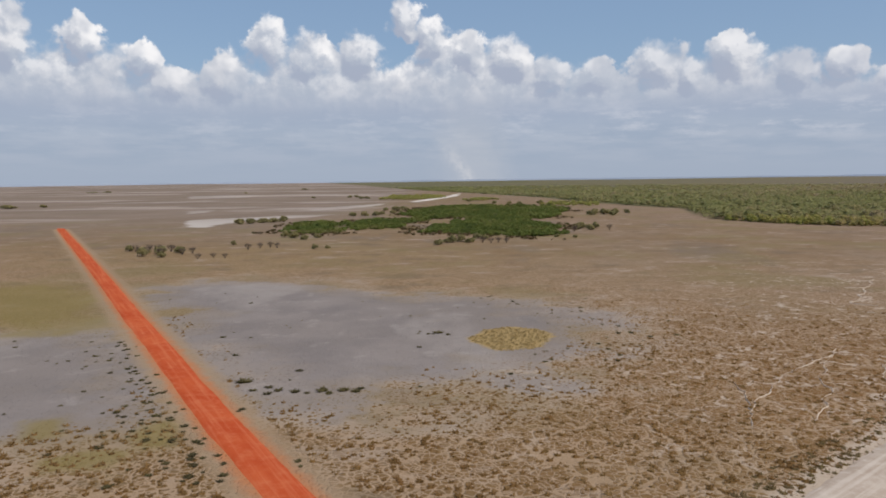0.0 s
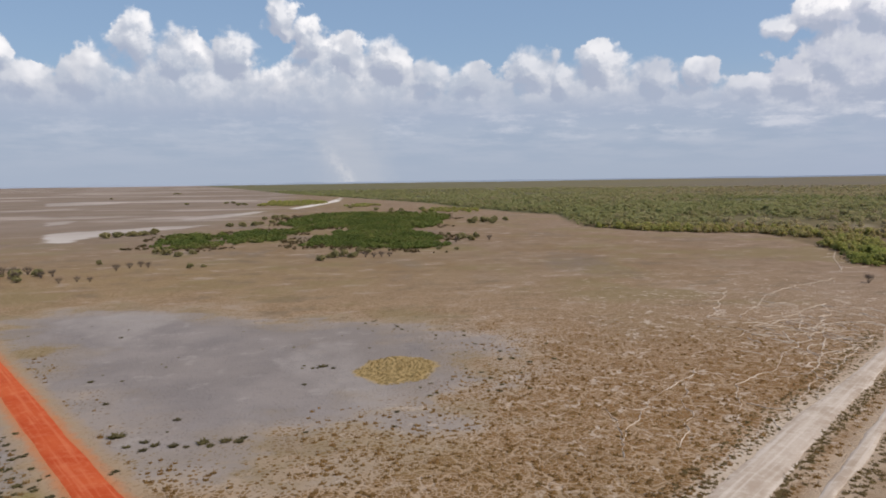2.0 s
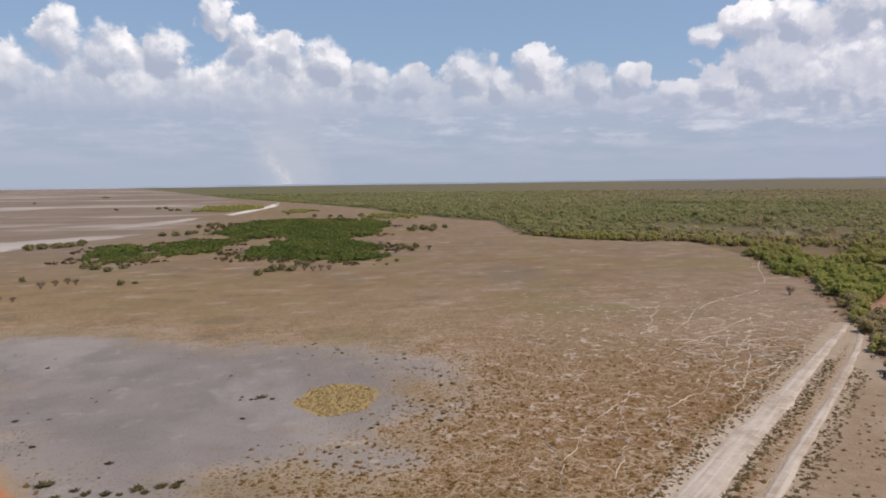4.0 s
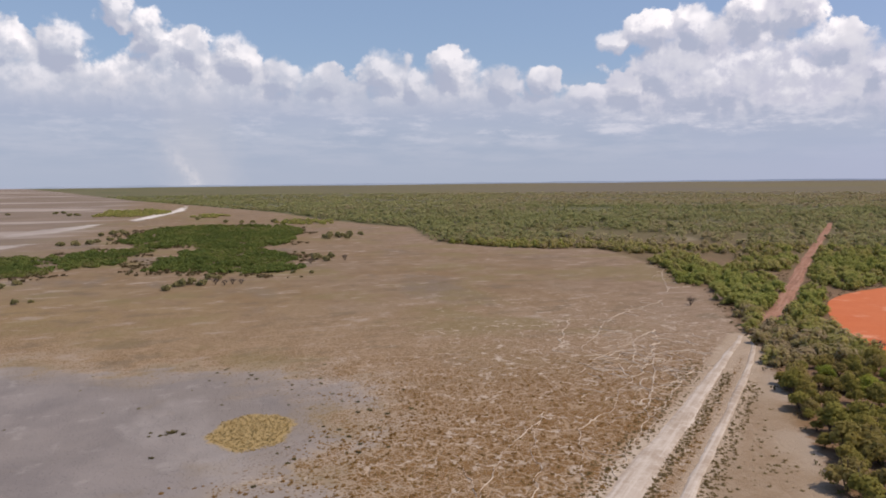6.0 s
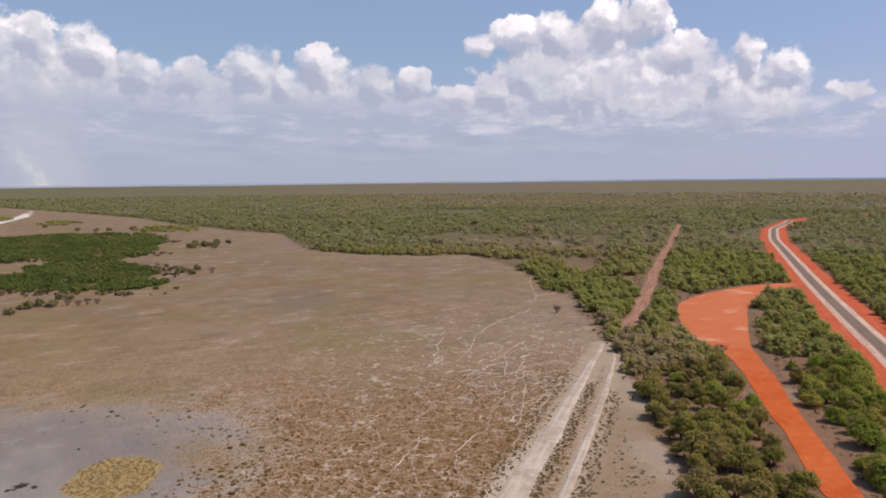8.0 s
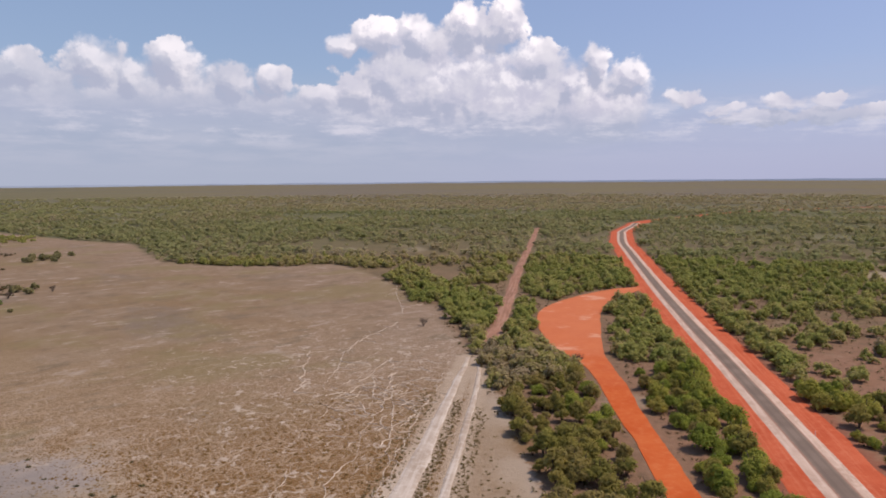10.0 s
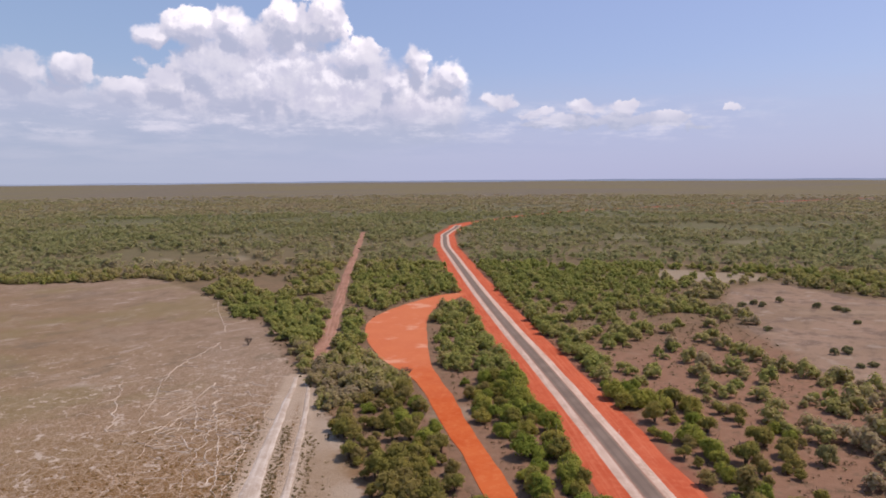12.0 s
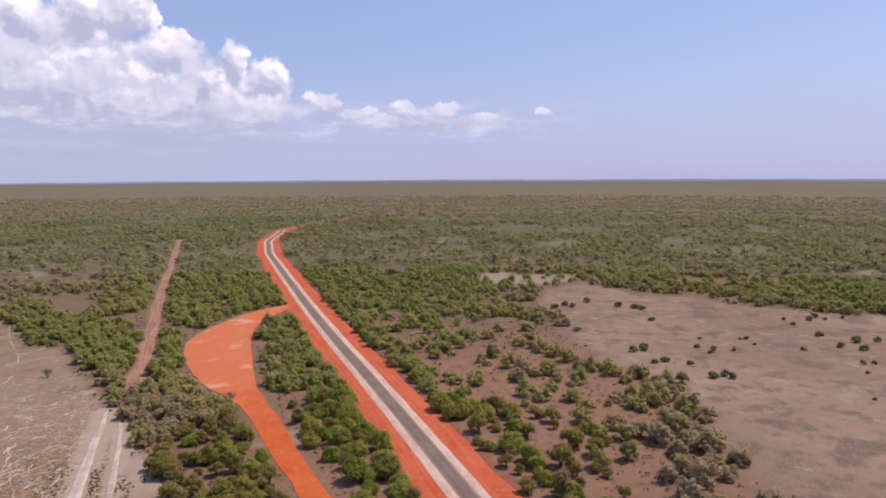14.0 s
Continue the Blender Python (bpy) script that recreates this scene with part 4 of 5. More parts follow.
def crown_arrays(seed, wide, high, base, blobs, leaves, leaf, core=True, lift=0.25, sink=0.0):
    """Leaf clumps over several rounded boughs, uneven, with gaps. Returns points and triangles."""
    rng = np.random.RandomState(seed)
    vs, fs, count = [], [], 0
    mids, sizes = [], []
    for k in range(blobs):
        a = 2.4 * k + rng.rand() * 0.9
        out = wide * (0.12 + 0.5 * math.sqrt((k + 0.4) / blobs)) * (0.8 + 0.35 * rng.rand())
        up = base + (high - base) * (0.74 - 0.72 * (out / wide) ** 1.1 + 0.22 * (rng.rand() - 0.5))
        mids.append((math.cos(a) * out, math.sin(a) * out, up))
        sizes.append(wide * (0.25 + 0.13 * rng.rand()) * (1.25 - 0.35 * k / blobs))
    mids, sizes = np.array(mids), np.array(sizes)
    mids[:, 2] -= sink
    squash = np.array([1, 1, min(1.0, 0.62 * (high - base) / wide + 0.35)])
    if core:
        for m, s in zip(mids, sizes):
            v = BALL_V * s * 0.66 * squash * (0.85 + 0.3 * rng.rand(len(BALL_V), 1)) + m
            vs.append(v)
            fs.append(BALL_F + count)
            count += len(v)
    who = rng.choice(blobs, leaves, p=sizes ** 2 / (sizes ** 2).sum())
    d = unit(rng, leaves)
    d[:, 2] = np.where(d[:, 2] < -0.55, -d[:, 2], d[:, 2])
    at = mids[who] + d * sizes[who, None] * squash * (0.78 + 0.34 * rng.rand(leaves, 1))
    nrm = d + 0.55 * unit(rng, leaves) + np.array([0, 0, lift])
    nrm /= np.linalg.norm(nrm, axis=1)[:, None]
    e1 = np.cross(nrm, unit(rng, leaves))
    e1 /= np.linalg.norm(e1, axis=1)[:, None]
    e2 = np.cross(nrm, e1)
    size = leaf * (0.6 + 0.8 * rng.rand(leaves, 1))
    a = at + e1 * size
    b = at - e1 * size * 0.55 + e2 * size * 0.8
    c = at - e1 * size * 0.55 - e2 * size * 0.8
    v = np.stack([a, b, c], 1).reshape(-1, 3)
    vs.append(v)
    fs.append(np.arange(len(v)).reshape(-1, 3) + count)
    v = np.vstack(vs)
    v[:, 2] = np.maximum(v[:, 2], 0.05)
    return v, np.vstack(fs)


def leaf_tones(v, f, seed):
    """A number for each leaf, the same on its three points; boughs keep 0.2."""
    rng = np.random.RandomState(seed)
    out = np.full(len(v), 0.2)
    loose = f[(f[:, 1] == f[:, 0] + 1) & (f[:, 2] == f[:, 0] + 2)]
    out[loose.ravel()] = np.repeat(rng.rand(len(loose)), 3)
    return out


def limb_arrays(seed, wide, high, stems, thick, twigs=0):
    """Tapered stems that fork out of one foot, with twigs on bare shrubs."""
    rng = np.random.RandomState(seed)
    vs, fs, count = [], [], 0

    def tube(pts, r0, r1):
        nonlocal count
        pts = np.array(pts)
        n = len(pts)
        for k, p in enumerate(pts):
            r = r0 + (r1 - r0) * k / (n - 1)
            for q in range(4):
                vs.append(p + (r * math.cos(q * 1.5708), r * math.sin(q * 1.5708), 0))
        for k in range(n - 1):
            for q in range(4):
                i, j = count + k * 4 + q, count + k * 4 + (q + 1) % 4
                fs.extend([(i, j, j + 4), (i, j + 4, i + 4)])
        count += n * 4

    for s in range(stems):
        a = s * 6.283 / stems + rng.rand()
        lean = wide * (0.75 * math.sqrt(rng.rand()) if twigs else 0.6)
        end = np.array([math.cos(a) * lean, math.sin(a) * lean, high * (0.65 + 0.3 * rng.rand()) * (1.0 - 0.4 * (lean / wide) ** 2 * (twigs > 0))])
        mid = end * (0.35, 0.35, 0.5) + rng.randn(3) * 0.12 * wide * 0.3
        tube([(0, 0, -0.15), mid, end], thick, thick * 0.35)
        for _ in range(twigs):
            t = 0.4 + 0.6 * rng.rand()
            p = mid + (end - mid) * t
            tube([p, p + np.array([rng.randn() * 0.3 * wide, rng.randn() * 0.3 * wide, (0.15 + 0.3 * rng.rand()) * high])], thick * 0.35, thick * 0.12)
    return np.array(vs), np.array(fs)


def grown(kind, seed, wide, high, base, blobs, leaves, leaf, mat, label, category, group, stems=4, thick=0.11, bark=BARK):
    """A tree or shrub with its trunk and crown."""
    top = tagged(new(kind), label, category, group)
    part("trunk", mesh_from("trunk", *limb_arrays(seed, wide * 0.8, high * 0.85, stems, thick), bark), top)
    v, f = crown_arrays(seed, wide, high, base, blobs, leaves, leaf, lift=0.5, sink=0.12 * high)
    part("crown", mesh_from("crown", v, f, mat, leafy=leaf_tones(v, f, seed)), top)
    return top


def scattered(gap, x0, x1, y0, y1, seed):
    """Points strewn over a rectangle, about one to a square of that gap, none much closer than half of it."""
    rng = np.random.RandomState(seed)
    X, Y = np.meshgrid(np.arange(x0, x1, gap), np.arange(y0, y1, gap * 0.9), indexing="ij")
    p = np.column_stack([X.ravel(), Y.ravel()]) + rng.rand(X.size, 2) * (gap * 1.9)
    cell = np.floor(p / (gap * 0.62)).astype(int)
    _, first = np.unique(cell @ np.array([100003, 1]), return_index=True)
    return p[np.sort(first)]


def tree_cover(p):
    """How likely a tree stands at each point of the plan, and how dry it is."""
    x, y = p.T
    wood = -area_depth(p, PLAIN)
    opened = area_depth(p, OPEN) + (lattice(p, 21.0, 26) - 0.5) * 18 + (lattice(p, 8.0, 27) - 0.5) * 7
    road = line_gap(p, ROAD[::4])
    loop = area_depth(p, LOOP)
    track = line_gap(p, TRACK[::6])
    big, small = lattice(p, 70.0, 21), lattice(p, 19.0, 22)
    thick = lattice(p, 240.0, 25)
    dens = 0.95 - 0.7 * np.clip((big - 0.6) / 0.2, 0, 1) - 0.4 * np.clip((small - 0.6) / 0.2, 0, 1)
    dens = dens * np.where(wood > 30, 0.7 + 0.3 * np.clip((thick - 0.3) / 0.3, 0, 1), 1.0)
    east = (x * 0.61 - y * 0.79 > 41) & (x < 420) & (y < 230)
    dens = np.where(east, np.where(road < 17, 0.85, np.where(opened > -16, 0.62, np.where(x < 265, 0.13 + 0.32 * (small > 0.6), 0.72))), dens)
    dens = np.where(east & (opened > -3), 0.0, dens)
    gap = lattice(p * np.array([0.7, 1.0]), 34.0, 28) * 0.6 + lattice(p, 13.0, 29) * 0.4
    dens = np.where(wood > 24, dens * (1 - 0.85 * np.clip((gap - 0.6) / 0.1, 0, 1)), dens)
    for hole in [*SANDY, BURNT]:
        dens = np.where(area_depth(p, hole) > 0, dens * 0.22, dens)
    scrub = np.exp(-((x - 345) / 45) ** 2 - ((y - 85) / 35) ** 2)
    dens = np.where(opened > -1, 0.0, dens * (1 - 0.65 * scrub))
    dens = np.where((wood < np.where(y < 130, 0.6, 2.0)) | (road < 9.6) | (loop > -2.6) | ((track < 3.6) & (x > 138)) | (track < 1.5), 0.0, dens)
    dens = np.where((wood > 0.6) & (wood < 26) & (dens > 0) & ~east, np.where(y < 135, 1.0, np.maximum(dens, 0.82)), dens)
    dry = 0.26 + 0.45 * (lattice(p, 45.0, 23) - 0.4) + 0.6 * (lattice(p, 190.0, 24) - 0.5) + 0.95 * np.exp(-np.maximum(wood, 0) / 13) * (y < 150)
    dry = dry + 0.5 * np.exp(-np.maximum(-opened, 0) / 14.0) + 0.45 * np.exp(-((x - 235) / 75) ** 2 - ((y - 290) / 85) ** 2)
    dry = dry - 0.15 * np.exp(-((x - 130) / 70) ** 2 - ((y - 80) / 45) ** 2)
    return dens, np.clip(dry, 0, 1)


def in_view(p, lo, hi):
    a = np.degrees(np.arctan2(p[:, 0], p[:, 1]))
    return (a > lo) & (a < hi)


def planted(name, places, sizes, tints, kinds, shapes, mat):
    """Many plants in one mesh, each turned, scaled and tinted."""
    rng = np.random.RandomState(len(places))
    V, F, T, U, count = [], [], [], [], 0
    for k, (v, f) in enumerate(shapes):
        sel = np.where(kinds == k)[0]
        if not len(sel):
            continue
        a = rng.rand(len(sel)) * 6.283
        c, s = np.cos(a)[:, None], np.sin(a)[:, None]
        w = sizes[sel][:, None]
        h = w * (0.85 + 0.3 * rng.rand(len(sel), 1))
        x = (v[:, 0] * c - v[:, 1] * s) * w + places[sel, 0:1]
        y = (v[:, 0] * s + v[:, 1] * c) * w + places[sel, 1:2]
        z = v[:, 2] * h + places[sel, 2:3]
        V.append(np.stack([x, y, z], -1).reshape(-1, 3))
        F.append((f[None] + (np.arange(len(sel)) * len(v))[:, None, None] + count).reshape(-1, 3))
        T.append(np.repeat(tints[sel], len(v)))
        U.append(np.tile(leaf_tones(v, f, k), len(sel)))
        count += len(sel) * len(v)
    return mesh_from(name, np.vstack(V), np.vstack(F), mat, False, tint=np.concatenate(T), leafy=np.concatenate(U))


def build_woodland():
    rng = np.random.RandomState(77)
    # close woodland, up to about 420 m
    p = scattered(3.3, 20, 430, -160, 430, 31)
    r = np.linalg.norm(p, axis=1)
    p = p[(r < 420) & in_view(p, -5, 112)]
    dens, dry = tree_cover(p)
    keep = rng.rand(len(p)) < dens
    p, dry = p[keep], dry[keep]
    dry = np.clip(dry + rng.randn(len(p)) * 0.16, 0, 1)
    size = 0.55 + 0.85 * rng.rand(len(p)) ** 1.3
    extra = np.array([(133.5, 132.8), (136.5, 134.5), (139.5, 137.6), (131.0, 130.6)])
    p, dry, size = np.vstack([p, extra]), np.append(dry, [0.4, 0.5, 0.35, 0.7]), np.append(size, [0.9, 1.0, 1.0, 0.8])
    # single trees: those round the clearing and the bend of the wheel track
    order = np.argsort(np.hypot(p[:, 0] - 112, p[:, 1] - 52))
    single, rest = order[:290], order[290:]
    kinds = []
    for s in range(5):
        kinds.append(grown("tree", 40 + s, 2.3 + 0.3 * (s % 3), 3.7 + 0.5 * (s % 2), 0.0, 12 + s % 3, 1400, 0.165, LEAF_OWN,
                           "bushy green tree with several stems, on reddish soil", "tree", "woodland trees"))
    for s in range(2):
        kinds.append(grown("tree", 60 + s, 2.2, 4.2, 0.6, 10, 760, 0.18, LEAF_DRY, "thin yellow-green tree with bare lower stems, on dry soil", "tree", "woodland trees"))
    for s in range(2):
        kinds.append(grown("tree", 70 + s, 2.4, 3.9, 0.5, 10, 800, 0.17, LEAF_GREY, "sparse grey-olive tree with thin stems, beside the open flat", "tree", "woodland trees"))
    flat_near = area_depth(p, OPEN) > -20
    used = set()
    for i in single:
        k = 7 + rng.randint(2) if flat_near[i] and rng.rand() < 0.6 else 5 + rng.randint(2) if dry[i] > 0.62 else rng.randint(5)
        m = pose(p[i, 0], p[i, 1], 0, 0, 0, rng.rand() * 360) @ Matrix.Diagonal((size[i], size[i], size[i] * (0.85 + 0.3 * rng.rand()), 1))
        if k in used:
            t = copy_thing(kinds[k], m)
            t.matrix_basis = m
        else:
            kinds[k].matrix_basis = m
            used.add(k)
    for k in set(range(len(kinds))) - used:
        kinds[k].matrix_basis = pose(174 + 3 * k, -14 + 2 * k, 0)
    shapes = [crown_arrays(80 + s, 2.4 + 0.3 * (s % 3), 3.8 + 0.4 * (s % 2), 0.0, 7, 210, 0.33, True, 0.7, 0.5) for s in range(6)]
    q = p[rest]
    me = planted("woodland", np.column_stack([q, np.zeros(len(q))]), size[rest], dry[rest], rng.randint(0, 6, len(rest)), shapes, LEAF)
    tagged(new("woodland", me), "dense low green woodland with dry olive patches", "woodland", kind="stuff")
    # woodland behind, 420 to 1000 m
    p = scattered(5.2, -80, 1000, -450, 1000, 32)
    r = np.linalg.norm(p, axis=1)
    p = p[(r >= 420) & (r < 1000) & in_view(p, -6, 112)]
    dens, dry = tree_cover(p)
    keep = rng.rand(len(p)) < dens
    p, dry = p[keep], np.clip(dry[keep] + rng.randn(keep.sum()) * 0.14, 0, 1)
    shapes = [crown_arrays(90 + s, 2.9 + 0.4 * (s % 3), 3.6 + 0.5 * (s % 2), 0.3, 4, 32, 0.9, False, 1.1) for s in range(6)]
    me = planted("woodland", np.column_stack([p, np.zeros(len(p))]), 0.55 + 0.95 * rng.rand(len(p)) ** 1.5, dry, rng.randint(0, 6, len(p)), shapes, LEAF_FAR)
    tagged(new("woodland", me), "green woodland canopy reaching far back", "woodland", kind="stuff")
    # distant woodland, 1000 to 2100 m
    p = scattered(10.0, -400, 2100, -900, 2100, 33)
    r = np.linalg.norm(p, axis=1)
    p = p[(r >= 1000) & (r < 2100) & in_view(p, -12, 110)]
    dens, dry = tree_cover(p)
    keep = rng.rand(len(p)) < dens
    keep &= rng.rand(len(p)) < np.clip((2250 - np.linalg.norm(p, axis=1)) / 900, 0.15, 1)
    p = p[keep]
    way = np.degrees(np.arctan2(p[:, 0], p[:, 1]))
    dry = np.clip(dry[keep] * 0.6 + 0.5 * np.clip((way - 5) / 30, 0, 1) + rng.randn(len(p)) * 0.1, 0, 1)
    shapes = [crown_arrays(100 + s, 5.0, 2.2, 0.1, 3, 14, 2.1, False, 2.0) for s in range(4)]
    me = planted("woodland", np.column_stack([p, far_rise(p)]), 0.8 + 0.5 * rng.rand(len(p)), dry, rng.randint(0, 4, len(p)), shapes, LEAF_FAR)
    tagged(new("woodland", me), "distant olive woodland, its leaf tones greyed for haze", "woodland", kind="stuff")


build_woodland()


def build_brush():
    """Low dry brush and saplings between the trees."""
    rng = np.random.RandomState(19)
    p = scattered(1.9, 30, 330, -60, 300, 35)
    p = p[in_view(p, 20, 112) & (np.linalg.norm(p, axis=1) < 330)]
    wood, opened = -area_depth(p, PLAIN), area_depth(p, OPEN)
    road, loop, track = line_gap(p, ROAD[::4]), area_depth(p, LOOP), line_gap(p, TRACK[::6])
    keep = (wood > -1) & (opened < 3) & (road > 8.9) & (loop < -0.8) & (track > 3.0)
    keep &= rng.rand(len(p)) < 0.25 + 0.75 * np.clip(lattice(p, 13.0, 36) - 0.25, 0, 1)
    p = p[keep]
    shapes = [crown_arrays(180 + s, 0.75, 0.6, 0.0, 3, 20, 0.16, False) for s in range(4)]
    tint = np.clip(lattice(p, 30.0, 37) + rng.randn(len(p)) * 0.3, 0, 1)
    me = planted("dry_brush", np.column_stack([p, np.zeros(len(p))]), 0.5 + 0.9 * rng.rand(len(p)) ** 2, tint, rng.randint(0, 4, len(p)), shapes, BRUSH)
    tagged(new("dry_brush", me), "low dry brown brush on the woodland floor", "brush", kind="stuff")


build_brush()


def build_guide_post():
    post = tagged(new("guide_post"), "white roadside guide post on red verge", "guide post")
    bm = bmesh.new()
    bmesh.ops.create_cube(bm, size=1.0, matrix=Matrix.Translation((0, 0, 0.5)) @ Matrix.Diagonal((0.11, 0.05, 1.1, 1)))
    bmesh.ops.bevel(bm, geom=bm.edges[:], offset=0.01, segments=1, affect="EDGES")
    me = bpy.data.meshes.new("shaft")
    bm.to_mesh(me)
    bm.free()
    me.materials.append(plain_material("post_white", (0.75, 0.73, 0.70), (0.82, 0.81, 0.79), 6.0, 0.5))
    part("shaft", me, post)
    bm = bmesh.new()
    bmesh.ops.create_circle(bm, cap_ends=True, radius=0.035, segments=12, matrix=Matrix.Translation((0, -0.029, 0.88)) @ Euler((radians(90), 0, 0)).to_matrix().to_4x4())
    me = bpy.data.meshes.new("reflector")
    bm.to_mesh(me)
    bm.free()
    me.materials.append(plain_material("reflector_red", (0.5, 0.03, 0.02), (0.55, 0.04, 0.03), 8.0, 0.3))
    part("reflector", me, post, "small red round reflector")
    post.matrix_basis = pose(132.0, 45.3, 0.08, 0, 0, 35)


build_guide_post()


def build_swamp():
    rng = np.random.RandomState(5)
    p = scattered(2.3, -95, 125, 265, 680, 41)
    depth = np.maximum.reduce([area_depth(p, a) for a in (SWAMP_NORTH, SWAMP_SOUTH, SWAMP_WEST)])
    depth = depth + (lattice(p, 26.0, 8) - 0.5) * 9 + (lattice(p, 8.0, 18) - 0.5) * 9
    gap = lattice(p * np.array([1.0, 0.45]), 9.0, 48)
    inner = p[(depth > 0) & (rng.rand(len(p)) < np.where(gap > 0.74, 0.25, 0.95))]
    shapes = [crown_arrays(120 + s, 1.7 + 0.3 * (s % 3), 1.3 + 0.5 * (s % 2), 0.0, 4, 64, 0.42, False, 0.6) for s in range(6)]
    tall = 0.55 + 0.75 * lattice(inner, 13.0, 49) ** 1.5 + 0.35 * rng.rand(len(inner))
    tint = np.clip(0.75 * lattice(inner * np.array([1.0, 0.5]), 11.0, 3) + 0.1 + rng.randn(len(inner)) * 0.14, 0, 1)
    me = planted("swamp_thicket", np.column_stack([inner, np.zeros(len(inner))]), tall, tint, rng.randint(0, 6, len(inner)), shapes, LEAF_SWAMP)
    tagged(new("swamp_thicket", me), "bright green low thicket in a swampy hollow", "thicket", kind="stuff")
    # dull brown scrub round the green
    outer = p[(depth < 1) & (depth > -13) & (lattice(p, 15.0, 50) > 0.52) & (rng.rand(len(p)) < 0.4)]
    shapes = [crown_arrays(126 + s, 1.4, 0.95, 0.0, 3, 36, 0.34, False, 0.4) for s in range(3)]
    me = planted("fringe_scrub", np.column_stack([outer, np.zeros(len(outer))]), 0.5 + 0.8 * rng.rand(len(outer)) ** 1.5, rng.rand(len(outer)), rng.randint(0, 3, len(outer)), shapes, BRUSH)
    tagged(new("fringe_scrub", me), "dull brown scrub round the green thicket", "scrub", kind="stuff")


build_swamp()


def build_far_scrub():
    """Strips of low scrub on the far side of the plain."""
    rng = np.random.RandomState(6)
    spots = []
    for ring in (SCRUB_WEST, SCRUB_MID, SCRUB_EAST):
        lo, hi = np.min(ring, 0), np.max(ring, 0)
        p = scattered(7.0, lo[0], hi[0], lo[1], hi[1], 43)
        spots.append(p[(area_depth(p, ring) > -1) & (lattice(p, 30.0, 44) < 0.7)])
    p = np.vstack(spots)
    shapes = [crown_arrays(130 + s, 3.6, 2.6, 0.0, 4, 46, 0.8) for s in range(4)]
    me = planted("scrub", np.column_stack([p, np.zeros(len(p))]), 0.6 + 0.6 * rng.rand(len(p)), 0.1 + 0.5 * rng.rand(len(p)), rng.randint(0, 4, len(p)), shapes, LEAF)
    tagged(new("scrub", me), "olive-brown low scrub along a pale creek bed", "scrub", kind="stuff")


build_far_scrub()


def build_shrubs():
    """Single shrubs on the open flats: x, y, half width."""
    rng = np.random.RandomState(15)
    leafy = [(-112, 250, 2.2), (-104, 243, 2.6), (-97, 240, 2.8), (-91, 242, 2.4), (-100, 232, 2.4), (-92, 228, 2.0), (-81, 270, 1.4), (-46, 251, 1.5), (-42, 253, 1.3),
             (-61, 476, 3.4), (-53, 474, 3.4), (-46, 480, 3.2), (-38, 565, 4.5), (-30, 560, 4.0), (-116, 401, 4.0), (-111, 405, 4.0), (-105, 410, 4.2), (-100, 414, 4.0), (-95, 419, 3.8),
             (-69, 305, 2.6), (-64, 300, 2.8), (-58, 292, 2.4), (-54, 300, 2.2)]
    leafy += [(1, 270, 2.0), (7, 274, 2.4), (11, 276, 2.0), (66, 338, 3.2), (69, 330, 2.8), (74, 342, 2.6), (106, 464, 4.0), (98, 460, 4.0), (114, 468, 3.8),
              (-416, 678, 9.0), (-428, 690, 8.0), (-398, 702, 4.5), (-808, 1631, 16.0), (-780, 1640, 12.0), (-358, 1834, 14.0), (-379, 1357, 4.0), (-177, 964, 4.0), (-128, 974, 5.0), (-120, 980, 5.0)]
    leafy += [(304, 27, 2.3), (303, 20, 2.4), (300, 17, 2.0), (278, 12, 1.7), (251, -5, 1.0), (238, -4, 1.5), (236, -9, 1.4), (232, -8, 1.2), (237, -15, 1.1), (255, -18, 0.9), (256, -20, 1.2), (248, -22, 0.8),
              (269, -44, 1.9), (245, -36, 1.2), (295, -36, 1.2), (286, -38, 1.4), (297, -45, 2.0), (304, -48, 2.0), (216, -2, 1.4), (217, 5, 1.8), (214, 8, 1.4), (203, -8, 1.9), (206, -11, 1.7), (204, -13, 1.6)]
    leafy += [(229, 12, 2.2), (226, 15, 1.8), (232, -50, 1.2), (233, -53, 1.0), (221, -49, 0.9), (195, -45, 0.8), (251, -54, 2.0), (266, -61, 1.8), (253, -48, 1.6), (262, -54, 2.2), (292, 52, 2.4), (300, 49, 2.2), (310, 41, 2.2), (296, 45, 2.0),
              (-45, 550, 3.0), (-34, 583, 3.6), (-36, 505, 3.2), (-43, 492, 2.8), (-30, 500, 2.6), (96, 462, 3.0), (103, 478, 3.2), (111, 470, 3.4), (118, 484, 3.0)]
    leafy += [(125, 480, 2.8), (108, 450, 2.6), (-2, 262, 2.2), (3.5, 271, 2.3), (10, 270, 2.3), (14, 286, 2.4), (17, 284, 2.0), (47, 291, 1.6), (54, 288, 1.4), (65, 338, 2.2), (27, 744, 3.4), (90, 656, 4.0), (101, 659, 3.6), (113, 642, 4.0),
              (156, 723, 4.6), (150, 780, 4.0), (49, 681, 3.4), (62, 664, 3.2), (72, 667, 3.4), (-105, 902, 5.0), (-98, 908, 5.0)]
    bare = [(-70, 251, 1.7), (-67, 256, 1.6), (-64, 259, 1.7), (-61, 257, 1.5), (-108, 246, 2.0), (-104, 248, 2.0), (-100, 246, 2.2), (-96, 247, 2.0), (-101, 238, 2.0), (-95, 235, 2.0), (-88, 236, 1.8), (-86, 240, 1.7), (-74, 225, 1.3), (-78, 222, 1.4), (-70, 224, 1.2), (15, 270, 1.7), (18, 267, 1.6), (21, 269, 1.7), (24, 268, 1.5),
            (144.5, 167, 1.9), (60, 322, 2.0), (78, 330, 2.0), (142.1, 105.2, 2.0)]
    for k in range(46):
        x, y = 130 + rng.rand() * 200, -75 + rng.rand() * 135
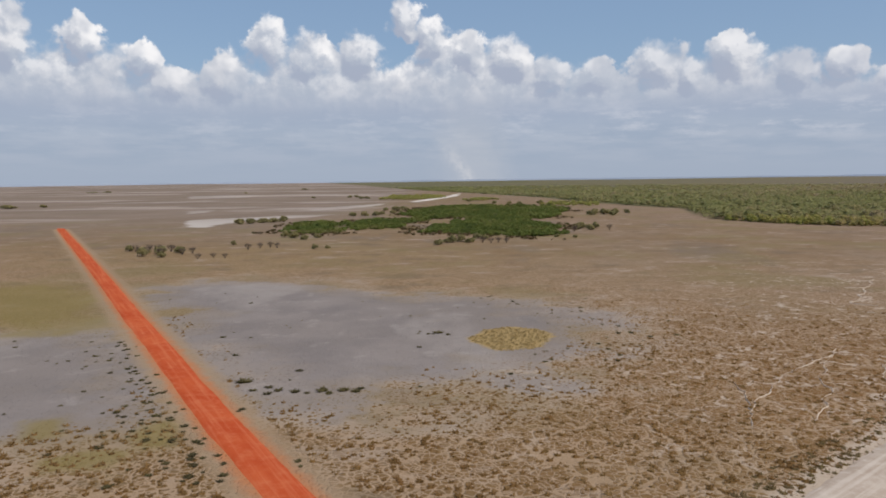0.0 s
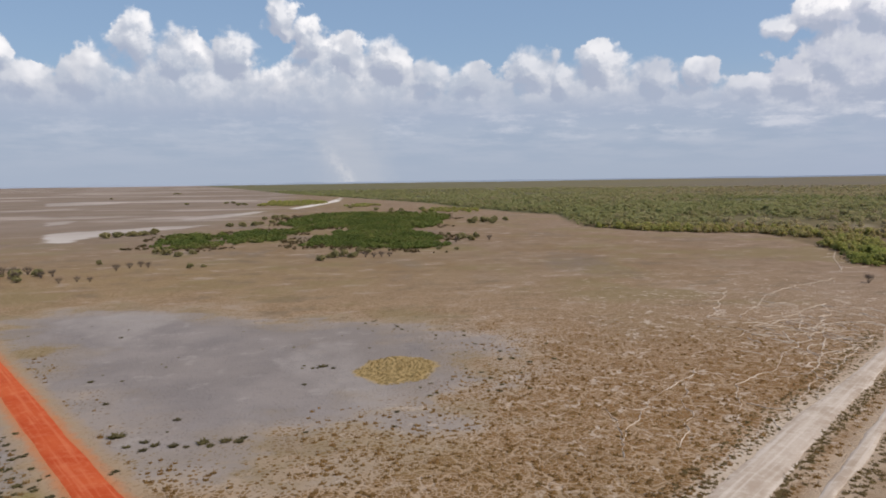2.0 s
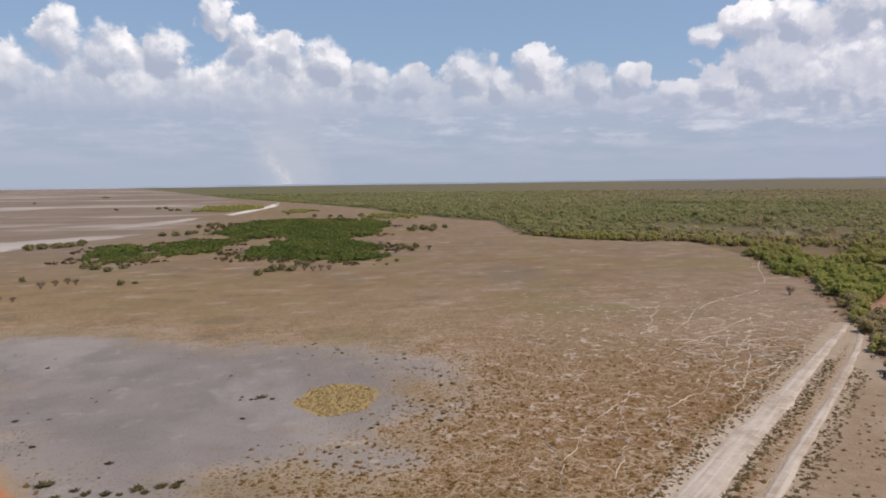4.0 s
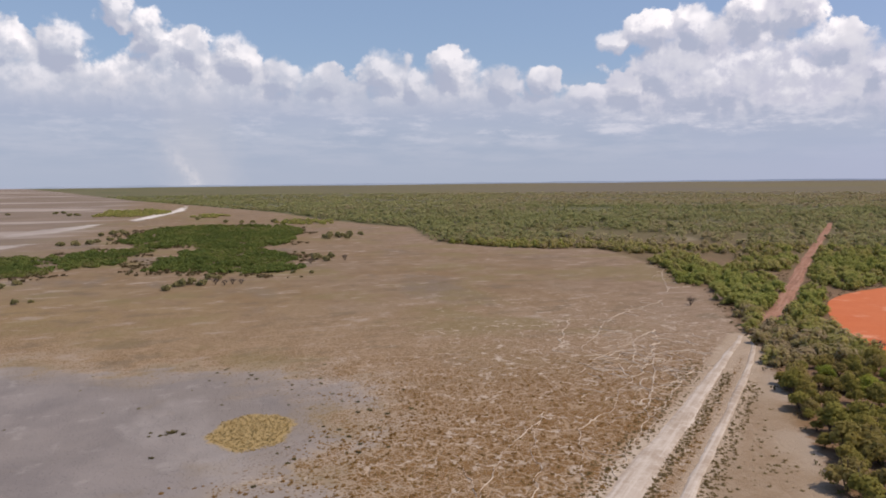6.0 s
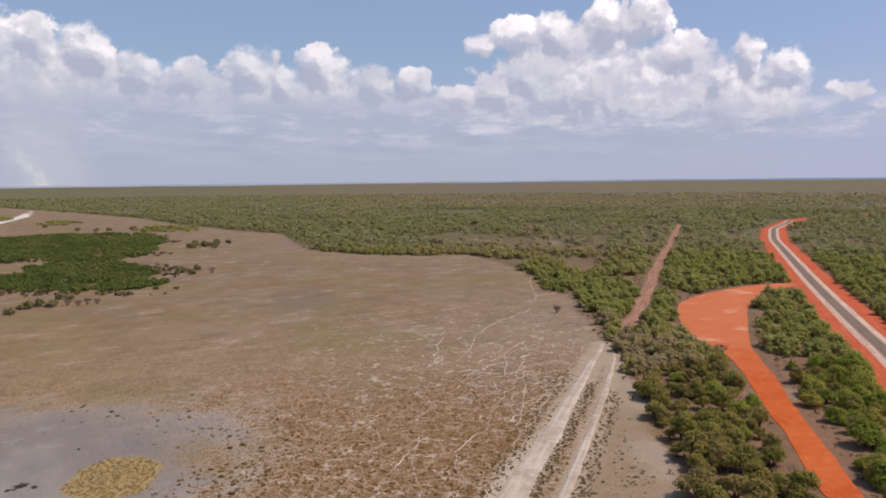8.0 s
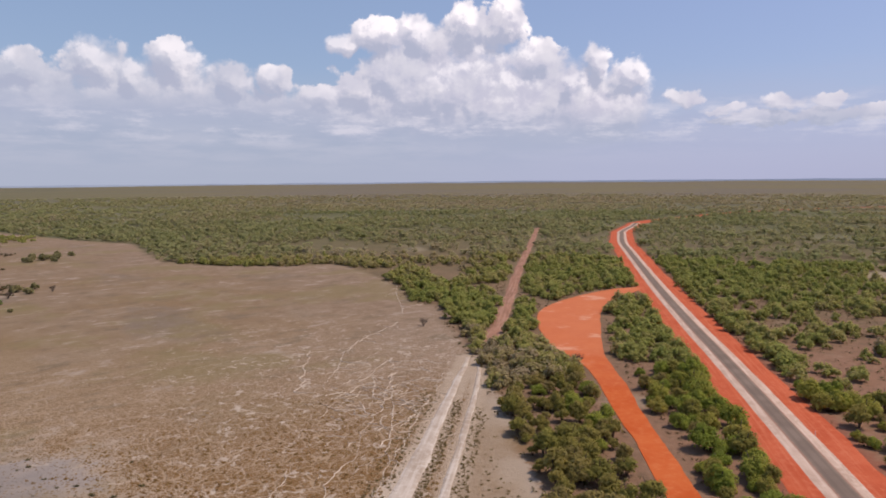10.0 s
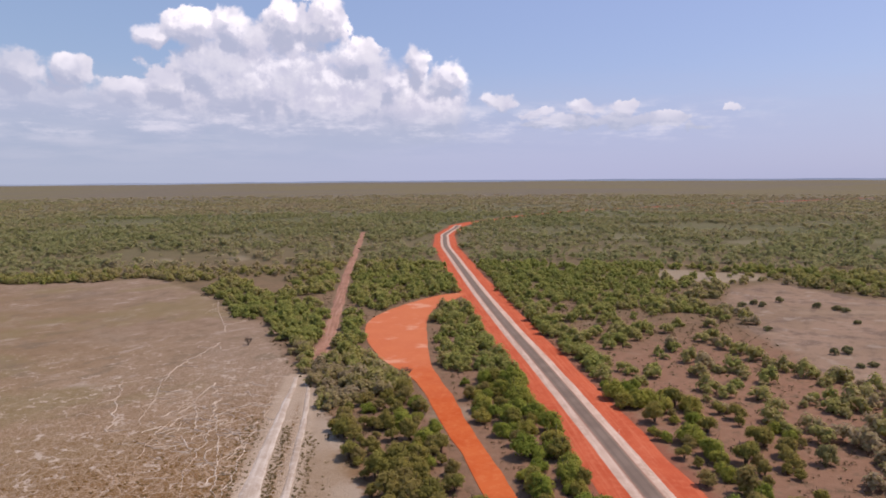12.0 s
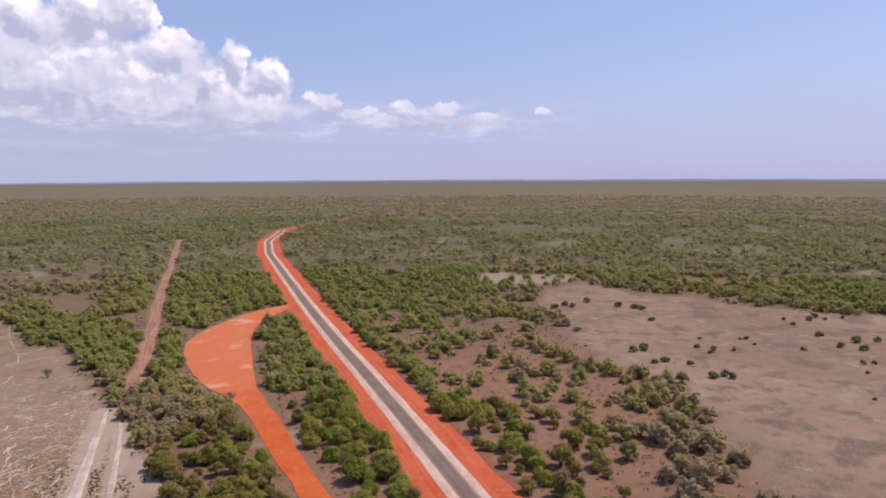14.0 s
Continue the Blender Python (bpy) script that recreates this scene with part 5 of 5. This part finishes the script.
        depth = area_depth(np.array([(x, y)]), OPEN)[0]
        if 0 < depth < 26 and rng.rand() < math.exp(-depth / 9):
            leafy.append((x, y, 0.6 + 1.5 * rng.rand()))
    firsts = [grown("shrub", 140 + s, 1.0, 1.15, 0.1, 6, 220, 0.17, LEAF_SHRUB, "dark olive rounded shrub on open dry ground", "shrub", "shrubs on the flats", 3, 0.05) for s in range(4)]
    used = set()
    for x, y, w in leafy:
        k = rng.randint(4)
        h = min(w, 3.2) * (0.9 + 0.3 * rng.rand())
        m = pose(x, y, 0, 0, 0, rng.rand() * 360) @ Matrix.Diagonal((w, w, h, 1))
        if k in used:
            copy_thing(firsts[k], m).matrix_basis = m
        else:
            firsts[k].matrix_basis = m
            used.add(k)
    first = None
    for x, y, w in bare:
        m = pose(x, y, 0, 0, 0, rng.rand() * 360) @ Matrix.Diagonal((w, w, w * 1.1, 1))
        if first is None:
            first = tagged(new("bare_shrub"), "leafless grey-brown shrub on dry grass", "shrub", "bare shrubs")
            part("stems", mesh_from("stems", *limb_arrays(150, 1.0, 1.2, 17, 0.03, 12), TWIG), first)
            first.matrix_basis = m
        else:
            copy_thing(first, m).matrix_basis = m


build_shrubs()


def tussock_arrays(seed, blades, spread, high):
    """A clump of grass: a low mound with blades that lean outward."""
    rng = np.random.RandomState(seed)
    k = 6
    a = np.arange(k) * 6.283 / k
    rim = np.column_stack([np.cos(a), np.sin(a), a * 0 - 0.02]) * (0.42 * (0.8 + 0.4 * rng.rand(k, 1)))
    v = [np.vstack([rim, [[0, 0, high * 0.55]]])]
    f = [np.array([(i, (i + 1) % k, k) for i in range(k)])]
    a = rng.rand(blades) * 6.283
    root = np.column_stack([np.cos(a), np.sin(a), a * 0]) * (0.25 * rng.rand(blades, 1))
    tip = np.column_stack([np.cos(a) * spread, np.sin(a) * spread, high * (0.7 + 0.5 * rng.rand(blades))])
    side = np.column_stack([-np.sin(a), np.cos(a), a * 0]) * 0.09
    v.append(np.stack([root + side, root - side, tip], 1).reshape(-1, 3))
    f.append(np.arange(blades * 3).reshape(-1, 3) + k + 1)
    return np.vstack(v), np.vstack(f)


def build_grass():
    rng = np.random.RandomState(8)
    p = scattered(0.78, -50, 118, 38, 142, 51)
    clay = np.maximum(area_depth(p, CLAY), area_depth(p, CLAY_WEST)) + (lattice(p, 9.0, 61) - 0.5) * 16
    rut = np.minimum(line_gap(p, RUT_WEST[::5]) - 2.9, line_gap(p, RUT_EAST[::5]) - 1.3)
    dirt = line_gap(p, RED_ROAD[::4])
    wood = -area_depth(p, PLAIN)
    dens = 0.30 + 0.5 * lattice(p, 12.0, 62) + 0.25 * np.exp(-((p[:, 0] - 55) / 40) ** 2 - ((p[:, 1] - 78) / 32) ** 2)
    dens = dens * (1 - 0.55 * np.exp(-((p[:, 0] - 62) / 48) ** 2 - ((p[:, 1] - 82) / 40) ** 2))
    dens = dens * np.clip(-clay / 9, 0, 1) * np.clip((150 - p[:, 1] - 0.2 * p[:, 0]) / 45, 0, 1)
    dens = np.where((rut < 0) | (p[:, 0] * 0.625 - p[:, 1] * 0.78 > -14.5) | (dirt < 4.2) | (wood > 0), 0, dens)
    inside = in_view(p, -34, 60) & (np.linalg.norm(p, axis=1) > 40)
    p = p[(rng.rand(len(p)) < dens) & inside]
    shapes = [tussock_arrays(160 + s, 7, 0.5, 0.26) for s in range(4)]
    tint = np.clip(lattice(p, 14.0, 63) * 0.8 + rng.randn(len(p)) * 0.2, 0, 1)
    me = planted("dry_grass", np.column_stack([p, np.zeros(len(p))]), 0.42 + 0.6 * rng.rand(len(p)) ** 2, tint, rng.randint(0, 4, len(p)), shapes, STRAW)
    tagged(new("dry_grass", me), "brown dry grass tussocks over sandy soil", "grass", kind="stuff")
    # dark tufts that eat into the pale wheel tracks, and the strip between them
    spots = []
    for line, lo, hi, gap_m, share in ((RUT_WEST, -6.0, -1.9, 0.75, 0.5), (RUT_WEST, 2.0, 3.5, 0.42, 0.85), (RUT_EAST, 1.0, 3.2, 0.6, 0.7), (RUT_EAST, 3.2, 13.0, 0.9, 0.12)):
        way = np.gradient(line, axis=0)
        way /= np.linalg.norm(way, axis=1)[:, None]
        for off in np.arange(lo, hi, gap_m):
            spot = line - off * np.column_stack([-way[:, 1], way[:, 0]])
            spot = np.repeat(spot, 2, 0) + (rng.rand(2 * len(spot), 2) - 0.5) * (1.0, 1.0)
            spots.append(spot[(rng.rand(len(spot)) < share) & (spot[:, 0] > 20) & (spot[:, 0] < 100)])
    spots = np.vstack(spots)
    spots = spots[(area_depth(spots, PLAIN) > 3) & (line_gap(spots, RUT_EAST[::3]) > 0.9) & (line_gap(spots, RUT_WEST[::3]) > np.interp(spots[:, 0], [30, 55, 92], [2.2, 1.9, 1.2]))]
    me = planted("track_grass", np.column_stack([spots, np.zeros(len(spots))]), 0.35 + 0.55 * rng.rand(len(spots)) ** 1.5, 0.5 * rng.rand(len(spots)), rng.randint(0, 4, len(spots)), shapes, TUFT)
    tagged(new("track_grass", me), "dark brown grass tufts along the wheel tracks", "grass", kind="stuff")
    # yellow patch in the claypan
    p = scattered(0.55, 0, 20, 96, 118, 52)
    p = p[area_depth(p, YELLOW) + (lattice(p, 3.0, 64) - 0.5) * 2 > 0.2]
    yellow = leaf_material("yellow_grass", [(0.0, (0.37, 0.265, 0.125)), (1.0, (0.48, 0.36, 0.18))], False)
    me = planted("yellow_grass", np.column_stack([p, np.zeros(len(p))]), 0.4 + 0.35 * rng.rand(len(p)), rng.rand(len(p)), rng.randint(0, 4, len(p)), shapes, yellow)
    tagged(new("yellow_grass", me), "round patch of yellow grass in grey clay", "grass", kind="stuff")


build_grass()


def build_sedges():
    """Dark separate tussocks on the claypan."""
    rng = np.random.RandomState(9)
    spots = [(-24.6, 84.5, 1.5), (-21, 82, 0.8), (-19.6, 80.8, 0.9), (-17.5, 80.2, 1.0), (-16, 79.6, 0.6), (-14.4, 80.6, 1.2), (-13.4, 79.4, 0.8), (-11.9, 80.6, 1.1), (-10.4, 80.2, 1.0), (-10, 81.2, 0.7),
             (-22.6, 80.8, 0.7), (-20.6, 79.4, 0.8), (-1, 111, 1.2), (-2.6, 110.2, 0.6), (0.6, 109.6, 0.7), (-4, 112, 0.5)]
    p = scattered(2.6, -75, 48, 68, 150, 53)
    p = p[rng.permutation(len(p))]
    clay = np.maximum(area_depth(p, CLAY), area_depth(p, CLAY_WEST))
    free = (clay > np.where(p[:, 0] > 6, -13, -1)) & (area_depth(p, YELLOW) < -1.5) & (line_gap(p, RED_ROAD[::4]) > 4.5)
    p = p[free & (rng.rand(len(p)) < 0.05 + 0.6 * np.exp(-np.abs(clay + 3) / 6.0) * (p[:, 0] > 6) * (p[:, 1] > 92))]
    spots += [(x, y, 0.3 + 0.5 * rng.rand() ** 2) for x, y in p[:140]]
    # beside the red road
    p = scattered(1.25, -56, -14, 54, 112, 54)
    p = p[rng.permutation(len(p))]
    gap = line_gap(p, RED_ROAD[::4])
    side = (p[:, 0] + 12.2) * 0.86 + (p[:, 1] - 52.5) * 0.51
    near = np.where(side < 0, np.exp(-np.abs(gap - 5.0) / 3.0), 0.5 * np.exp(-np.abs(gap - 3.2) / 0.5) * (p[:, 1] < 78))
    p = p[(gap > 2.4) & (rng.rand(len(p)) < near * np.interp(p[:, 1], [54, 80, 108], [1.0, 0.8, 0.35]))]
    spots += [(x, y, 0.32 + 0.42 * rng.rand() ** 1.5) for x, y in p[:140]]
    shapes = []
    for s in range(3):
        v, f = tussock_arrays(170 + s, 22, 0.62, 0.42)
        v2, f2 = crown_arrays(170 + s, 0.55, 0.3, 0.0, 4, 40, 0.12)
        shapes.append(mesh_from("sedge", np.vstack([v, v2]), np.vstack([f, f2 + len(v)]), SEDGE))
    for x, y, w in spots:
        ob = tagged(new("sedge_tussock", shapes[rng.randint(3)]), "dark low sedge tussock on bare grey clay", "tussock", "sedges on the claypan")
        ob.matrix_basis = pose(x, y, 0, 0, 0, rng.rand() * 360) @ Matrix.Diagonal((w * 1.6, w * 1.2, w * 0.5, 1))


build_sedges()
